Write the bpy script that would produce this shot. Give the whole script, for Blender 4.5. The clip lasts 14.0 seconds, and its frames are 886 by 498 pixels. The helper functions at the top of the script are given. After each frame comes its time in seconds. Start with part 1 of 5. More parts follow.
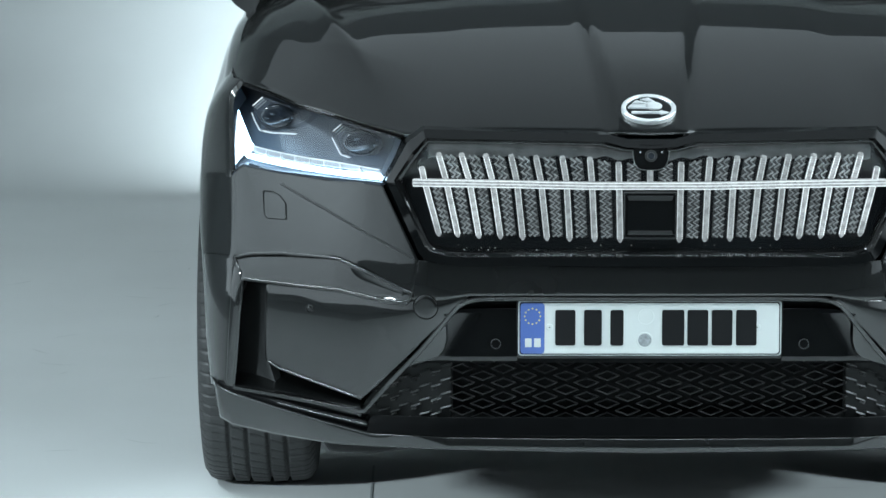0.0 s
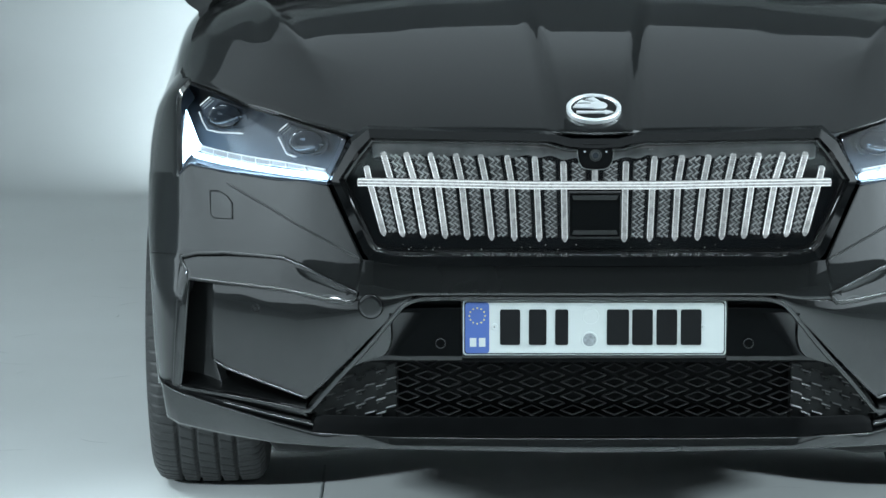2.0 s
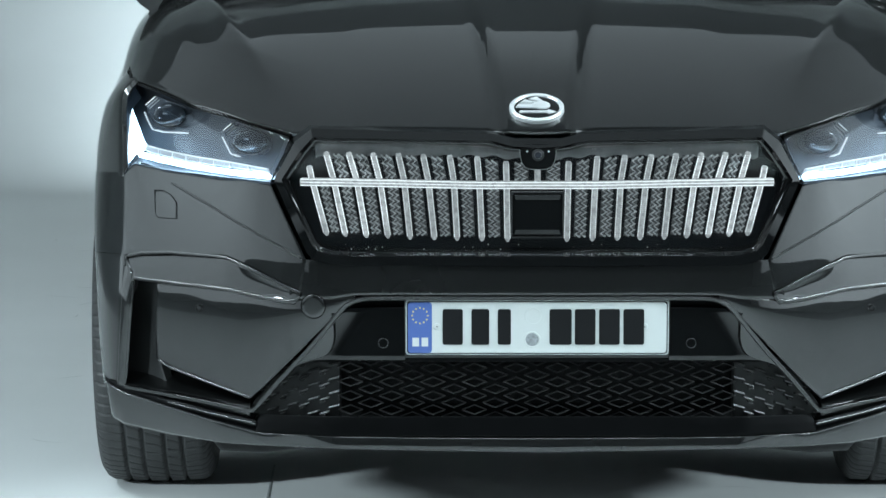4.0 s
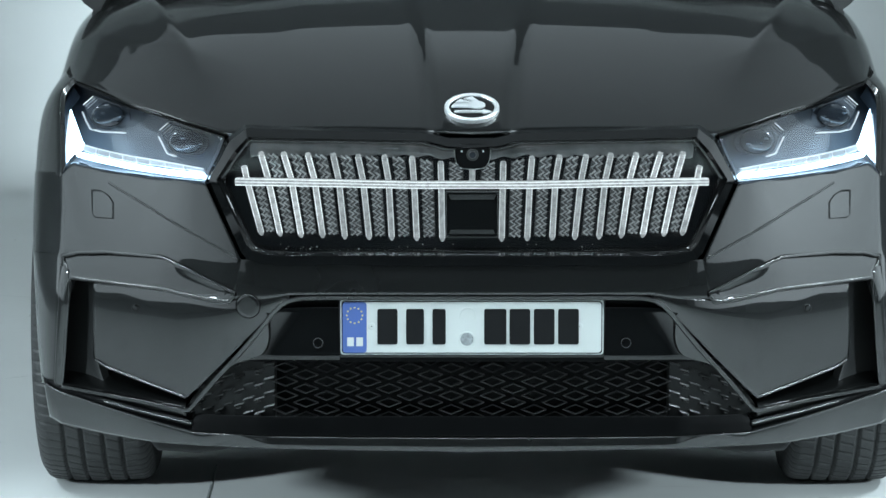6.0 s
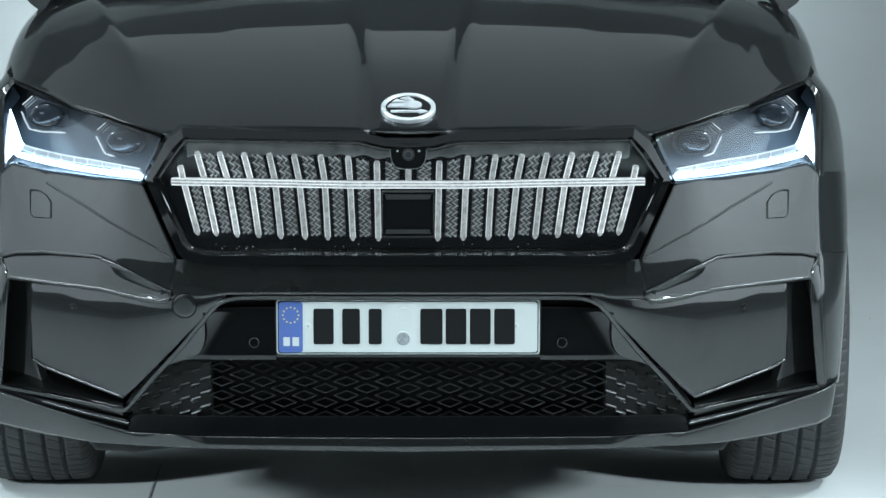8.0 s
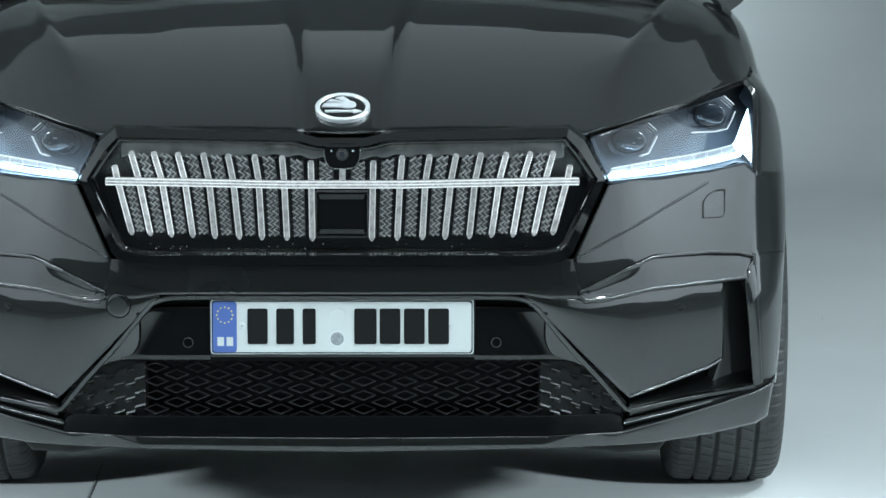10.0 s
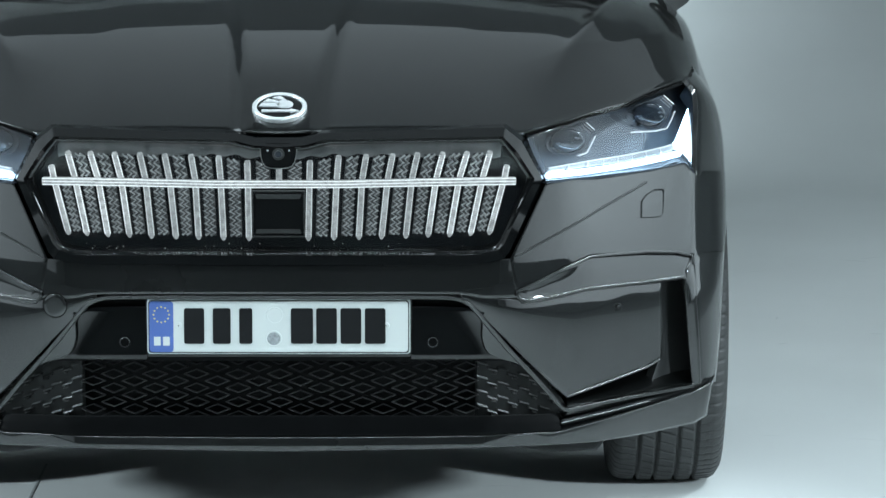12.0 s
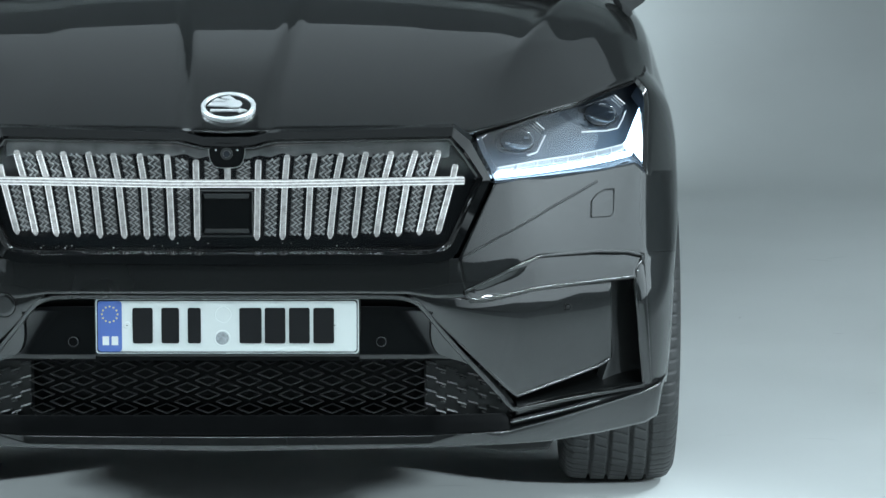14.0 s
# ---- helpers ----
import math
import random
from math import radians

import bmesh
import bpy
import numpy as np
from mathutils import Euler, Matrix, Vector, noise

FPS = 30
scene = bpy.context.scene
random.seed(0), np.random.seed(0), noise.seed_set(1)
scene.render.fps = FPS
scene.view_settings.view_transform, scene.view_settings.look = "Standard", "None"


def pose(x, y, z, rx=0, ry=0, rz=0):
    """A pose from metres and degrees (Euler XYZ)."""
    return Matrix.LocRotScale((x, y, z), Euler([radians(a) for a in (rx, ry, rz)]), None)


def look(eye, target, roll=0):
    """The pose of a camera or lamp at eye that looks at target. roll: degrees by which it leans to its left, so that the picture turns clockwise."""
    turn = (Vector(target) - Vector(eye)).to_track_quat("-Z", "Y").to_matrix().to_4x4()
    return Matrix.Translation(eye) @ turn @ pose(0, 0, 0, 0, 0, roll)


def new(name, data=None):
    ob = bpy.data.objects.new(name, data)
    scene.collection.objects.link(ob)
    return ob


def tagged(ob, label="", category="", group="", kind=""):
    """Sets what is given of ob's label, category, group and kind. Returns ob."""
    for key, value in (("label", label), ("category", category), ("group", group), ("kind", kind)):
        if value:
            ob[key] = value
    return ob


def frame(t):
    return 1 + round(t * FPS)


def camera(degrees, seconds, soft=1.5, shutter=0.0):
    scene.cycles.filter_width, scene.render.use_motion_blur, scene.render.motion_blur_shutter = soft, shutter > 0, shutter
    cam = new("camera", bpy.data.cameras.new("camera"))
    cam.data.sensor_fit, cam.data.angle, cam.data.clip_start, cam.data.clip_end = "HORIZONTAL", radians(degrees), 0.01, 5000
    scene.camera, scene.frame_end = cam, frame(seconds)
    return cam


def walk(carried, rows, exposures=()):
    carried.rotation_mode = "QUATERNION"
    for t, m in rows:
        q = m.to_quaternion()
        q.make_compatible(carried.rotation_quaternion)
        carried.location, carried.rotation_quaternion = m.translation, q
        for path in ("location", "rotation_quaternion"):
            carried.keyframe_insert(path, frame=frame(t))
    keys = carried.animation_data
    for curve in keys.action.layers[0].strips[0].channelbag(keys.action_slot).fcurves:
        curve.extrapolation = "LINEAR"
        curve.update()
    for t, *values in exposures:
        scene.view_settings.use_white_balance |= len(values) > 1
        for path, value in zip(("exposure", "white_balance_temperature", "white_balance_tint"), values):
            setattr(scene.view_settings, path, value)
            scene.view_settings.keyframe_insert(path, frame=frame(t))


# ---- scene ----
cam = camera(13.29, 14.0)
# seconds, the slide to the right, the small change of tilt in degrees
ROWS = [
    (0.0, -0.4085, 0.015),
    (0.5, -0.3834, 0.013),
    (1.0, -0.3557, 0.011),
    (1.5, -0.3293, 0.009),
    (2.0, -0.2994, 0.008),
    (2.5, -0.2729, 0.006),
    (3.0, -0.2455, 0.005),
    (5.5, -0.0900, 0.001),
    (6.0, -0.0573, -0.000),
    (6.5, -0.0251, -0.001),
    (7.0, 0.0091, -0.001),
    (7.5, 0.0370, -0.002),
    (8.0, 0.0689, -0.003),
    (10.5, 0.2332, -0.006),
    (11.0, 0.2669, -0.007),
    (11.5, 0.2953, -0.008),
    (12.0, 0.3244, -0.010),
    (12.5, 0.3497, -0.011),
    (13.0, 0.3756, -0.013),
    (13.5, 0.3996, -0.014),
    (14.0, 0.4261, -0.016),
]
walk(cam, [(t, pose(x, -7.4, 1.764, 90 - 8.68 + tilt, 0, 0)) for t, x, tilt in ROWS])

# ---- light ----
world = bpy.data.worlds.new("studio_air")
scene.world = world
world.use_nodes = True
world.node_tree.nodes["Background"].inputs[0].default_value = (0.80, 0.93, 1.0, 1)
world.node_tree.nodes["Background"].inputs[1].default_value = 0.03
scene.view_settings.exposure = 0.0


def area_lamp(name, eye, target, sx, sy, watts, colour=(0.80, 0.96, 1.04), spread=180):
    data = bpy.data.lights.new(name, "AREA")
    data.shape, data.size, data.size_y, data.energy, data.color = "RECTANGLE", sx, sy, watts, colour
    data.spread = radians(spread)
    ob = new(name, data)
    ob.matrix_world = look(eye, target)
    return ob


def spot_lamp(name, eye, target, cone, watts, colour=(0.80, 0.96, 1.04)):
    data = bpy.data.lights.new(name, "SPOT")
    data.energy, data.color, data.spot_size, data.spot_blend, data.shadow_soft_size = watts, colour, radians(cone), 0.7, 0.2
    ob = new(name, data)
    ob.matrix_world = look(eye, target)
    return ob


area_lamp("softbox_behind_car", (0, 4.6, 5.45), (0, -1.54, 1.9), 15.5, 3.2, 13.0, spread=84)
area_lamp("strip_over_front", (0, -1.9, 4.3), (0, -1.9, 0), 4.0, 0.6, 94, spread=80)
area_lamp("bank_over_camera", (0, -5.9, 4.9), (0, -5.9, 0), 12.5, 6.4, 126)
for x in (-6.5, 6.5):
    # added spot that brightens the floor under the nose and beside the tyre
    spot_lamp("floor_fill_at_side", (x * 0.69, -3.5, 2.0), (x * 0.096, 0.64, 0), 8.5, 1900)
    area_lamp("softbox_at_side", (x * 0.97, -2.3, 3.2), (0, -2.3, 3.0), 9.4, 5.4, 155 + 5 * x, spread=115)
    area_lamp("strip_at_side", (x * 0.72, -1.0, 5.0), (x * 0.1, -0.2, 0.6), 4.1, 0.30, 54 + 1.2 * x, spread=70)
    # added fill for the floor beside the car, narrow so the lenses miss it
    area_lamp("fill_at_rear_side", (x * 0.75, 3.4, 4.9), (x * 0.6, 3.2, 0), 2.2, 3.2, 60, spread=90)
area_lamp("wall_washer", (-0.25, 5.35, 0.36), (-0.25, 6.4, 0.34), 1.2, 0.2, 72)


# ---- materials ----
def material(name, colour, rough=0.5, metal=0.0, coat=0.0, coat_rough=0.03, vary=0.1, scale=8.0, bump=0.0, bump_scale=200.0, rough_vary=0.0, ior=1.5):
    """A surface with cloudy variation of colour and gloss at two scales, and fine relief."""
    m = bpy.data.materials.new(name)
    m.use_nodes = True
    nt = m.node_tree
    b = nt.nodes["Principled BSDF"]
    b.inputs["Roughness"].default_value, b.inputs["Metallic"].default_value = rough, metal
    b.inputs["Coat Weight"].default_value, b.inputs["Coat Roughness"].default_value = coat, coat_rough
    b.inputs["IOR"].default_value = ior
    b.inputs["Coat IOR"].default_value = 1.6
    tc = nt.nodes.new("ShaderNodeTexCoord")
    big, small = nt.nodes.new("ShaderNodeTexNoise"), nt.nodes.new("ShaderNodeTexNoise")
    big.inputs["Scale"].default_value, small.inputs["Scale"].default_value = scale, bump_scale
    big.inputs["Detail"].default_value, small.inputs["Detail"].default_value = 5, 2
    for n in (big, small):
        nt.links.new(tc.outputs["Object"], n.inputs["Vector"])
    ramp = nt.nodes.new("ShaderNodeMapRange")
    ramp.inputs["From Min"].default_value, ramp.inputs["From Max"].default_value = 0.3, 0.7
    ramp.inputs["To Min"].default_value, ramp.inputs["To Max"].default_value = 1 - vary, 1 + vary
    nt.links.new(big.outputs["Fac"], ramp.inputs["Value"])
    mul = nt.nodes.new("ShaderNodeVectorMath")
    mul.operation = "SCALE"
    mul.inputs[0].default_value = colour
    nt.links.new(ramp.outputs["Result"], mul.inputs["Scale"])
    nt.links.new(mul.outputs["Vector"], b.inputs["Base Color"])
    if rough_vary:
        r = nt.nodes.new("ShaderNodeMapRange")
        r.inputs["From Min"].default_value, r.inputs["From Max"].default_value = 0.3, 0.7
        r.inputs["To Min"].default_value, r.inputs["To Max"].default_value = max(0.0, rough - rough_vary), rough + rough_vary
        nt.links.new(big.outputs["Fac"], r.inputs["Value"])
        nt.links.new(r.outputs["Result"], b.inputs["Roughness"])
    if bump:
        bp = nt.nodes.new("ShaderNodeBump")
        bp.inputs["Strength"].default_value, bp.inputs["Distance"].default_value = bump, 0.002
        nt.links.new(small.outputs["Fac"], bp.inputs["Height"])
        nt.links.new(bp.outputs["Normal"], b.inputs["Normal"])
    return m


def glass_material(name, tint, rough=0.01):
    m = bpy.data.materials.new(name)
    m.use_nodes = True
    nt = m.node_tree
    nt.nodes.remove(nt.nodes["Principled BSDF"])
    tr, gl, mix, fr = (nt.nodes.new("ShaderNode" + k) for k in ("BsdfTransparent", "BsdfGlossy", "MixShader", "Fresnel"))
    tr.inputs["Color"].default_value = (*tint, 1)
    gl.inputs["Roughness"].default_value = rough
    fr.inputs["IOR"].default_value = 1.42
    nt.links.new(fr.outputs[0], mix.inputs[0])
    nt.links.new(tr.outputs[0], mix.inputs[1])
    nt.links.new(gl.outputs[0], mix.inputs[2])
    nt.links.new(mix.outputs[0], nt.nodes["Material Output"].inputs["Surface"])
    return m


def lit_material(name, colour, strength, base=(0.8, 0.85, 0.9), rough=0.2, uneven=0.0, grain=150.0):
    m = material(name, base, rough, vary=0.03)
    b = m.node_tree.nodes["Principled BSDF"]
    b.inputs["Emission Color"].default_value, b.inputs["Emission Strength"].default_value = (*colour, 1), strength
    if uneven:
        nt = m.node_tree
        tc, n, r = (nt.nodes.new("ShaderNode" + k) for k in ("TexCoord", "TexNoise", "MapRange"))
        n.inputs["Scale"].default_value, n.inputs["Detail"].default_value = grain, 3
        r.inputs["From Min"].default_value, r.inputs["From Max"].default_value = 0.35, 0.65
        r.inputs["To Min"].default_value, r.inputs["To Max"].default_value = strength * (1 - uneven), strength * (1 + uneven)
        nt.links.new(tc.outputs["Object"], n.inputs["Vector"])
        nt.links.new(n.outputs["Fac"], r.inputs["Value"])
        nt.links.new(r.outputs["Result"], b.inputs["Emission Strength"])
    return m


PAINT = material("graphite_paint", (0.014, 0.0152, 0.0152), 0.38, 0.9, 1.0, 0.015, 0.08, 3.0, 0.05, 2600)
BLACK = material("gloss_black", (0.003, 0.0034, 0.0036), 0.07, 0, 0.0, 0.03, 0.1, 6, 0.0)
SATIN = material("satin_black_plastic", (0.012, 0.013, 0.013), 0.42, vary=0.15, scale=14, bump=0.15, bump_scale=900)
GRID = material("moulded_grid_plastic", (0.024, 0.026, 0.026), 0.40, vary=0.1, scale=20)
LATTICE = material("lattice_plastic", (0.006, 0.0064, 0.0064), 0.48, vary=0.15, scale=20)
PLATE = material("grid_plate_plastic", (0.012, 0.013, 0.013), 0.6, vary=0.15, scale=30, ior=1.3)
DARK = material("dark_underbody", (0.004, 0.004, 0.004), 0.9, vary=0.2, ior=1.1)
TYRE = material("tyre_rubber", (0.014, 0.0148, 0.0148), 0.55, vary=0.25, scale=25, bump=0.3, bump_scale=500, rough_vary=0.08)
ALLOY = material("dark_alloy", (0.10, 0.10, 0.105), 0.3, 0.9)
CHROME = material("chrome", (0.80, 0.82, 0.83), 0.16, 1.0, vary=0.03)
BADGE = material("satin_chrome", (0.78, 0.80, 0.81), 0.3, 0.45, vary=0.03)
SILVER = material("brushed_silver", (0.45, 0.47, 0.47), 0.28, 1.0, vary=0.04)
WHITE = material("plate_white", (0.50, 0.535, 0.525), 0.35, coat=0.3, vary=0.02, bump=0.03, bump_scale=700)
BLUE = material("plate_blue", (0.045, 0.10, 0.32), 0.35, coat=0.3, vary=0.04)
INK = material("plate_black", (0.006, 0.0064, 0.007), 0.6, vary=0.1, ior=1.25)
YELLOW = material("plate_yellow", (0.62, 0.50, 0.12), 0.4)
FADED = material("seal_grey", (0.22, 0.24, 0.25), 0.45, vary=0.35, scale=160)
FLOOR = material("studio_floor_paint", (0.535, 0.555, 0.55), 0.60, vary=0.06, scale=1.3, bump=0.04, bump_scale=90, rough_vary=0.08, ior=1.35)
WALL = material("studio_wall_paint", (0.55, 0.60, 0.61), 0.75, vary=0.03, scale=1.0)
SCUFF = material("scuff", (0.27, 0.29, 0.29), 0.5, vary=0.3, scale=60)
FRONT = material("unseen_front_grey", (0.26, 0.273, 0.28), 0.8)
DIM = material("unseen_dark_surround", (0.18, 0.19, 0.195), 0.8)
TRIM = material("matte_black_trim", (0.0022, 0.0024, 0.0026), 0.35, vary=0.2, scale=30, bump=0.06, bump_scale=900, ior=1.15)
LENS = glass_material("lamp_lens", (0.90, 0.93, 0.96))
COVER = glass_material("grille_cover", (0.86, 0.89, 0.90))
WINDOW = glass_material("window_glass", (0.10, 0.12, 0.12))
LAMPBLACK = material("lamp_inner_black", (0.014, 0.016, 0.020), 0.25, vary=0.1)
CELL = material("lamp_cell_grey", (0.045, 0.052, 0.064), 0.2, vary=0.15, scale=30)
LAMPGREY = material("lamp_inner_grey", (0.085, 0.098, 0.115), 0.35, vary=0.12, scale=20)
CRYSTAL = lit_material("lit_crystal", (0.86, 0.96, 1.0), 0.40, (0.05, 0.054, 0.056), 0.45, 0.30, 110)
CRYSTAL.node_tree.nodes["Principled BSDF"].inputs["Specular IOR Level"].default_value = 0.15
GLINT = lit_material("glowing_edge", (0.90, 0.98, 1.0), 0.62, (0.5, 0.53, 0.54), 0.12)
ZIGZAG = lit_material("crystal_ridges", (0.86, 0.96, 1.0), 0.15, (0.38, 0.41, 0.42), 0.15, 0.8, 130)
FACET = lit_material("crystal_facets", (0.86, 0.96, 1.0), 0.03, (0.20, 0.215, 0.22), 0.14, 0.9, 90)
FACET.node_tree.nodes["Principled BSDF"].inputs["Metallic"].default_value = 0.5
SHEEN = lit_material("cover_sheen_glow", (0.86, 0.96, 1.0), 0.038, (0.20, 0.215, 0.22), 0.3, 0.8, 45)
DAYLIGHT = lit_material("daytime_lamp", (0.52, 0.78, 1.0), 8.0)
DAYLIGHT_SOFT = lit_material("daytime_lamp_segment", (0.80, 0.93, 1.0), 0.32, (0.3, 0.33, 0.36))
PROJ = material("projector_glass", (0.030, 0.036, 0.045), 0.05, 0.0, 1.0, 0.0, vary=0.05)


# ---- mesh helpers ----
def arr(p):
    return np.array(p, float)


def smooth(t):
    t = np.clip(t, 0, 1)
    return t * t * (3 - 2 * t)


def resample(points, n, curve=False):
    """n points at even spacing along a polyline, or along a curve through its points."""
    p = arr(points)
    if curve and len(p) > 2:
        q = np.vstack([2 * p[0] - p[1], p, 2 * p[-1] - p[-2]])
        out = []
        for i in range(1, len(q) - 2):
            for t in np.linspace(0, 1, 12, endpoint=False):
                a, b, c, d = q[i - 1:i + 3]
                out.append(0.5 * (2 * b + (c - a) * t + (2 * a - 5 * b + 4 * c - d) * t * t + (3 * b - a - 3 * c + d) * t ** 3))
        p = np.vstack([out, p[-1:]])
    s = np.concatenate([[0], np.cumsum(np.linalg.norm(np.diff(p, axis=0), axis=1))])
    u = np.linspace(0, s[-1], n)
    return np.stack([np.interp(u, s, p[:, k]) for k in range(3)], 1)


def loft(edges, n=40, m=12, curve=False, across=False, sag=0.0):
    """A grid between two or more edges; sag, a share of the width, pushes the middle towards +y (minus: forward)."""
    rows = [resample(e, n, curve) for e in edges]
    if len(rows) == 2:
        t = np.linspace(0, 1, m)[:, None, None]
        out = rows[0] * (1 - t) + rows[1] * t
    else:
        stack = np.stack(rows)
        out = np.stack([resample(stack[:, j], m, across) for j in range(n)], 1)
    if sag:
        t = np.linspace(-1, 1, out.shape[0])[:, None]
        out[:, :, 1] += sag * (1 - t * t) * np.linalg.norm(rows[0] - rows[-1], axis=1)
    return out


def corner_sheet(front, edge, back, n=30, curve=False, turn=0.85):
    """A sheet that leaves the front, turns round the corner at the edge and runs back along the side."""
    f, e, b = (resample(p, n, curve) for p in (front, edge, back))
    rows = []
    k = np.stack([e[:, 0], f[:, 1] + turn * (e[:, 0] - f[:, 0]), (e[:, 2] + f[:, 2]) / 2], 1)
    for a in np.linspace(0, 1, 14):
        rows.append(f * (1 - a) ** 2 + k * (2 * a * (1 - a)) + e * a * a)
    for t in np.linspace(0, 1, 8)[1:]:
        rows.append(e * (1 - t) + b * t)
    return np.stack(rows)


def mesh_of(name, verts, faces, mats, shade=True):
    me = bpy.data.meshes.new(name)
    me.from_pydata([tuple(v) for v in verts], [], faces)
    me.update()
    for m in (mats if isinstance(mats, (list, tuple)) else [mats]):
        me.materials.append(m)
    if shade:
        me.polygons.foreach_set("use_smooth", [True] * len(me.polygons))
    return me


def put(name, me, parent=None, label=""):
    ob = new(name, me)
    ob.parent = parent
    if label:
        ob["label"] = label
    return ob


def part(name, bm, mat, parent, label="", shade=False):
    bmesh.ops.recalc_face_normals(bm, faces=bm.faces)
    me = bpy.data.meshes.new(name)
    bm.to_mesh(me)
    bm.free()
    me.materials.append(mat)
    if shade:
        me.polygons.foreach_set("use_smooth", [True] * len(me.polygons))
        me.set_sharp_from_angle(angle=radians(40))
    return put(name, me, parent, label)


def flip(points, side):
    p = arr(points)
    p[..., 0] *= side
    return p


def panel(name, grid, mat, parent, label="", roll=0.004, flange=0.018, out=(0, -1, 0.3), side=1):
    """A sheet with rolled edges and a flange turned inwards. Grid: rows of points."""
    g = flip(grid, side)
    h, w, _ = g.shape
    du, dv = np.gradient(g, axis=1), np.gradient(g, axis=0)
    nrm = np.cross(du, dv)
    nrm /= np.linalg.norm(nrm, axis=2, keepdims=True) + 1e-12
    sign = 1 if (nrm.reshape(-1, 3) @ arr(out)).sum() > 0 else -1
    nrm *= sign
    verts = list(g.reshape(-1, 3))
    idx = np.arange(h * w).reshape(h, w)
    faces = []
    for i in range(h - 1):
        for j in range(w - 1):
            f = (idx[i, j], idx[i, j + 1], idx[i + 1, j + 1], idx[i + 1, j])
            faces.append(f if sign > 0 else f[::-1])
    ring = [(0, j) for j in range(w)] + [(i, w - 1) for i in range(1, h)] + [(h - 1, j) for j in range(w - 2, -1, -1)] + [(i, 0) for i in range(h - 2, 0, -1)]
    b = arr([g[i, j] for i, j in ring])
    nb = arr([nrm[i, j] for i, j in ring])
    tang = np.roll(b, -1, 0) - np.roll(b, 1, 0)
    away = np.cross(tang, nb)
    away /= np.linalg.norm(away, axis=1, keepdims=True) + 1e-12
    away *= 1 if ((b - g.reshape(-1, 3).mean(0)) * away).sum() > 0 else -1
    last = [idx[i, j] for i, j in ring]
    n = len(ring)
    for ang, drop in ((35, 0), (65, 0), (90, 0), (90, flange)):
        c, s = math.cos(radians(ang)), math.sin(radians(ang))
        pts = b + away * (roll * s * 0.6) - nb * (roll * (1 - c) + drop)
        base = len(verts)
        verts.extend(pts)
        now = list(range(base, base + n))
        for k in range(n):
            f = (last[k], last[(k + 1) % n], now[(k + 1) % n], now[k])
            faces.append(f[::-1] if sign > 0 else f)
        last = now
    return put(name, mesh_of(name, verts, faces, mat), parent, label)


def sweep(name, path, profile, mat, parent, label="", up=(0, -1, 0), side=1, closed=False, shade=True, taper=None):
    """A bar along a path; profile: (across, towards up) pairs going round."""
    p = flip(path, side)
    n, k = len(p), len(profile)
    t = (np.roll(p, -1, 0) - np.roll(p, 1, 0)) if closed else np.gradient(p, axis=0)
    t /= np.linalg.norm(t, axis=1, keepdims=True) + 1e-12
    u = arr([up] * n)
    u -= t * (u * t).sum(1, keepdims=True)
    u /= np.linalg.norm(u, axis=1, keepdims=True)
    a = np.cross(t, u)
    verts, faces = [], []
    for i in range(n):
        f = 1 if taper is None else taper[i]
        for x, y in profile:
            verts.append(p[i] + a[i] * x * f + u[i] * y * f)
    for i in range(n if closed else n - 1):
        for j in range(k):
            i2, j2 = (i + 1) % n, (j + 1) % k
            faces.append((i * k + j, i * k + j2, i2 * k + j2, i2 * k + j))
    if not closed:
        faces += [tuple(range(k))[::-1], tuple((n - 1) * k + j for j in range(k))]
    me = mesh_of(name, verts, faces, mat, shade)
    bm = bmesh.new()
    bm.from_mesh(me)
    bmesh.ops.recalc_face_normals(bm, faces=bm.faces)
    bm.to_mesh(me)
    bm.free()
    if shade:
        me.set_sharp_from_angle(angle=radians(35))
    return put(name, me, parent, label)


def slab(name, loop, depth, mat, parent, label="", bevel=0.002, side=1, shade=True):
    """A plate with the outline loop (3D points), thick along the vector depth, its edges bevelled."""
    bm = bmesh.new()
    vs = [bm.verts.new(v) for v in flip(loop, side)]
    f = bm.faces.new(vs)
    ext = bmesh.ops.extrude_face_region(bm, geom=[f])
    bmesh.ops.translate(bm, verts=[v for v in ext["geom"] if isinstance(v, bmesh.types.BMVert)], vec=depth)
    if bevel:
        bmesh.ops.bevel(bm, geom=list(bm.edges), offset=bevel, segments=2, affect="EDGES", clamp_overlap=True)
    return part(name, bm, mat, parent, label, shade)


def disc(name, centre, normal, radius, thick, mat, parent, label="", inner=0.0, seg=40, bevel=0.001):
    """A round plate, or a ring with a hole, facing along normal."""
    prof = [(inner, 0), (inner, thick - bevel), (inner + bevel, thick), (radius - bevel, thick), (radius, thick - bevel), (radius, 0)]
    if not inner:
        prof = [(0, thick), (radius - bevel, thick), (radius, thick - bevel), (radius, 0)]
    q = Vector(normal).to_track_quat("Z", "Y").to_matrix()
    verts, faces, k = [], [], len(prof)
    for i in range(seg):
        a = 2 * math.pi * i / seg
        for r, h in prof:
            verts.append(Vector(centre) + q @ Vector((r * math.cos(a), r * math.sin(a), h)))
    for i in range(seg):
        for j in range(k - 1):
            i2 = (i + 1) % seg
            faces.append((i * k + j, i2 * k + j, i2 * k + j + 1, i * k + j + 1))
    me = mesh_of(name, verts, faces, mat)
    me.set_sharp_from_angle(angle=radians(40))
    return put(name, me, parent, label)


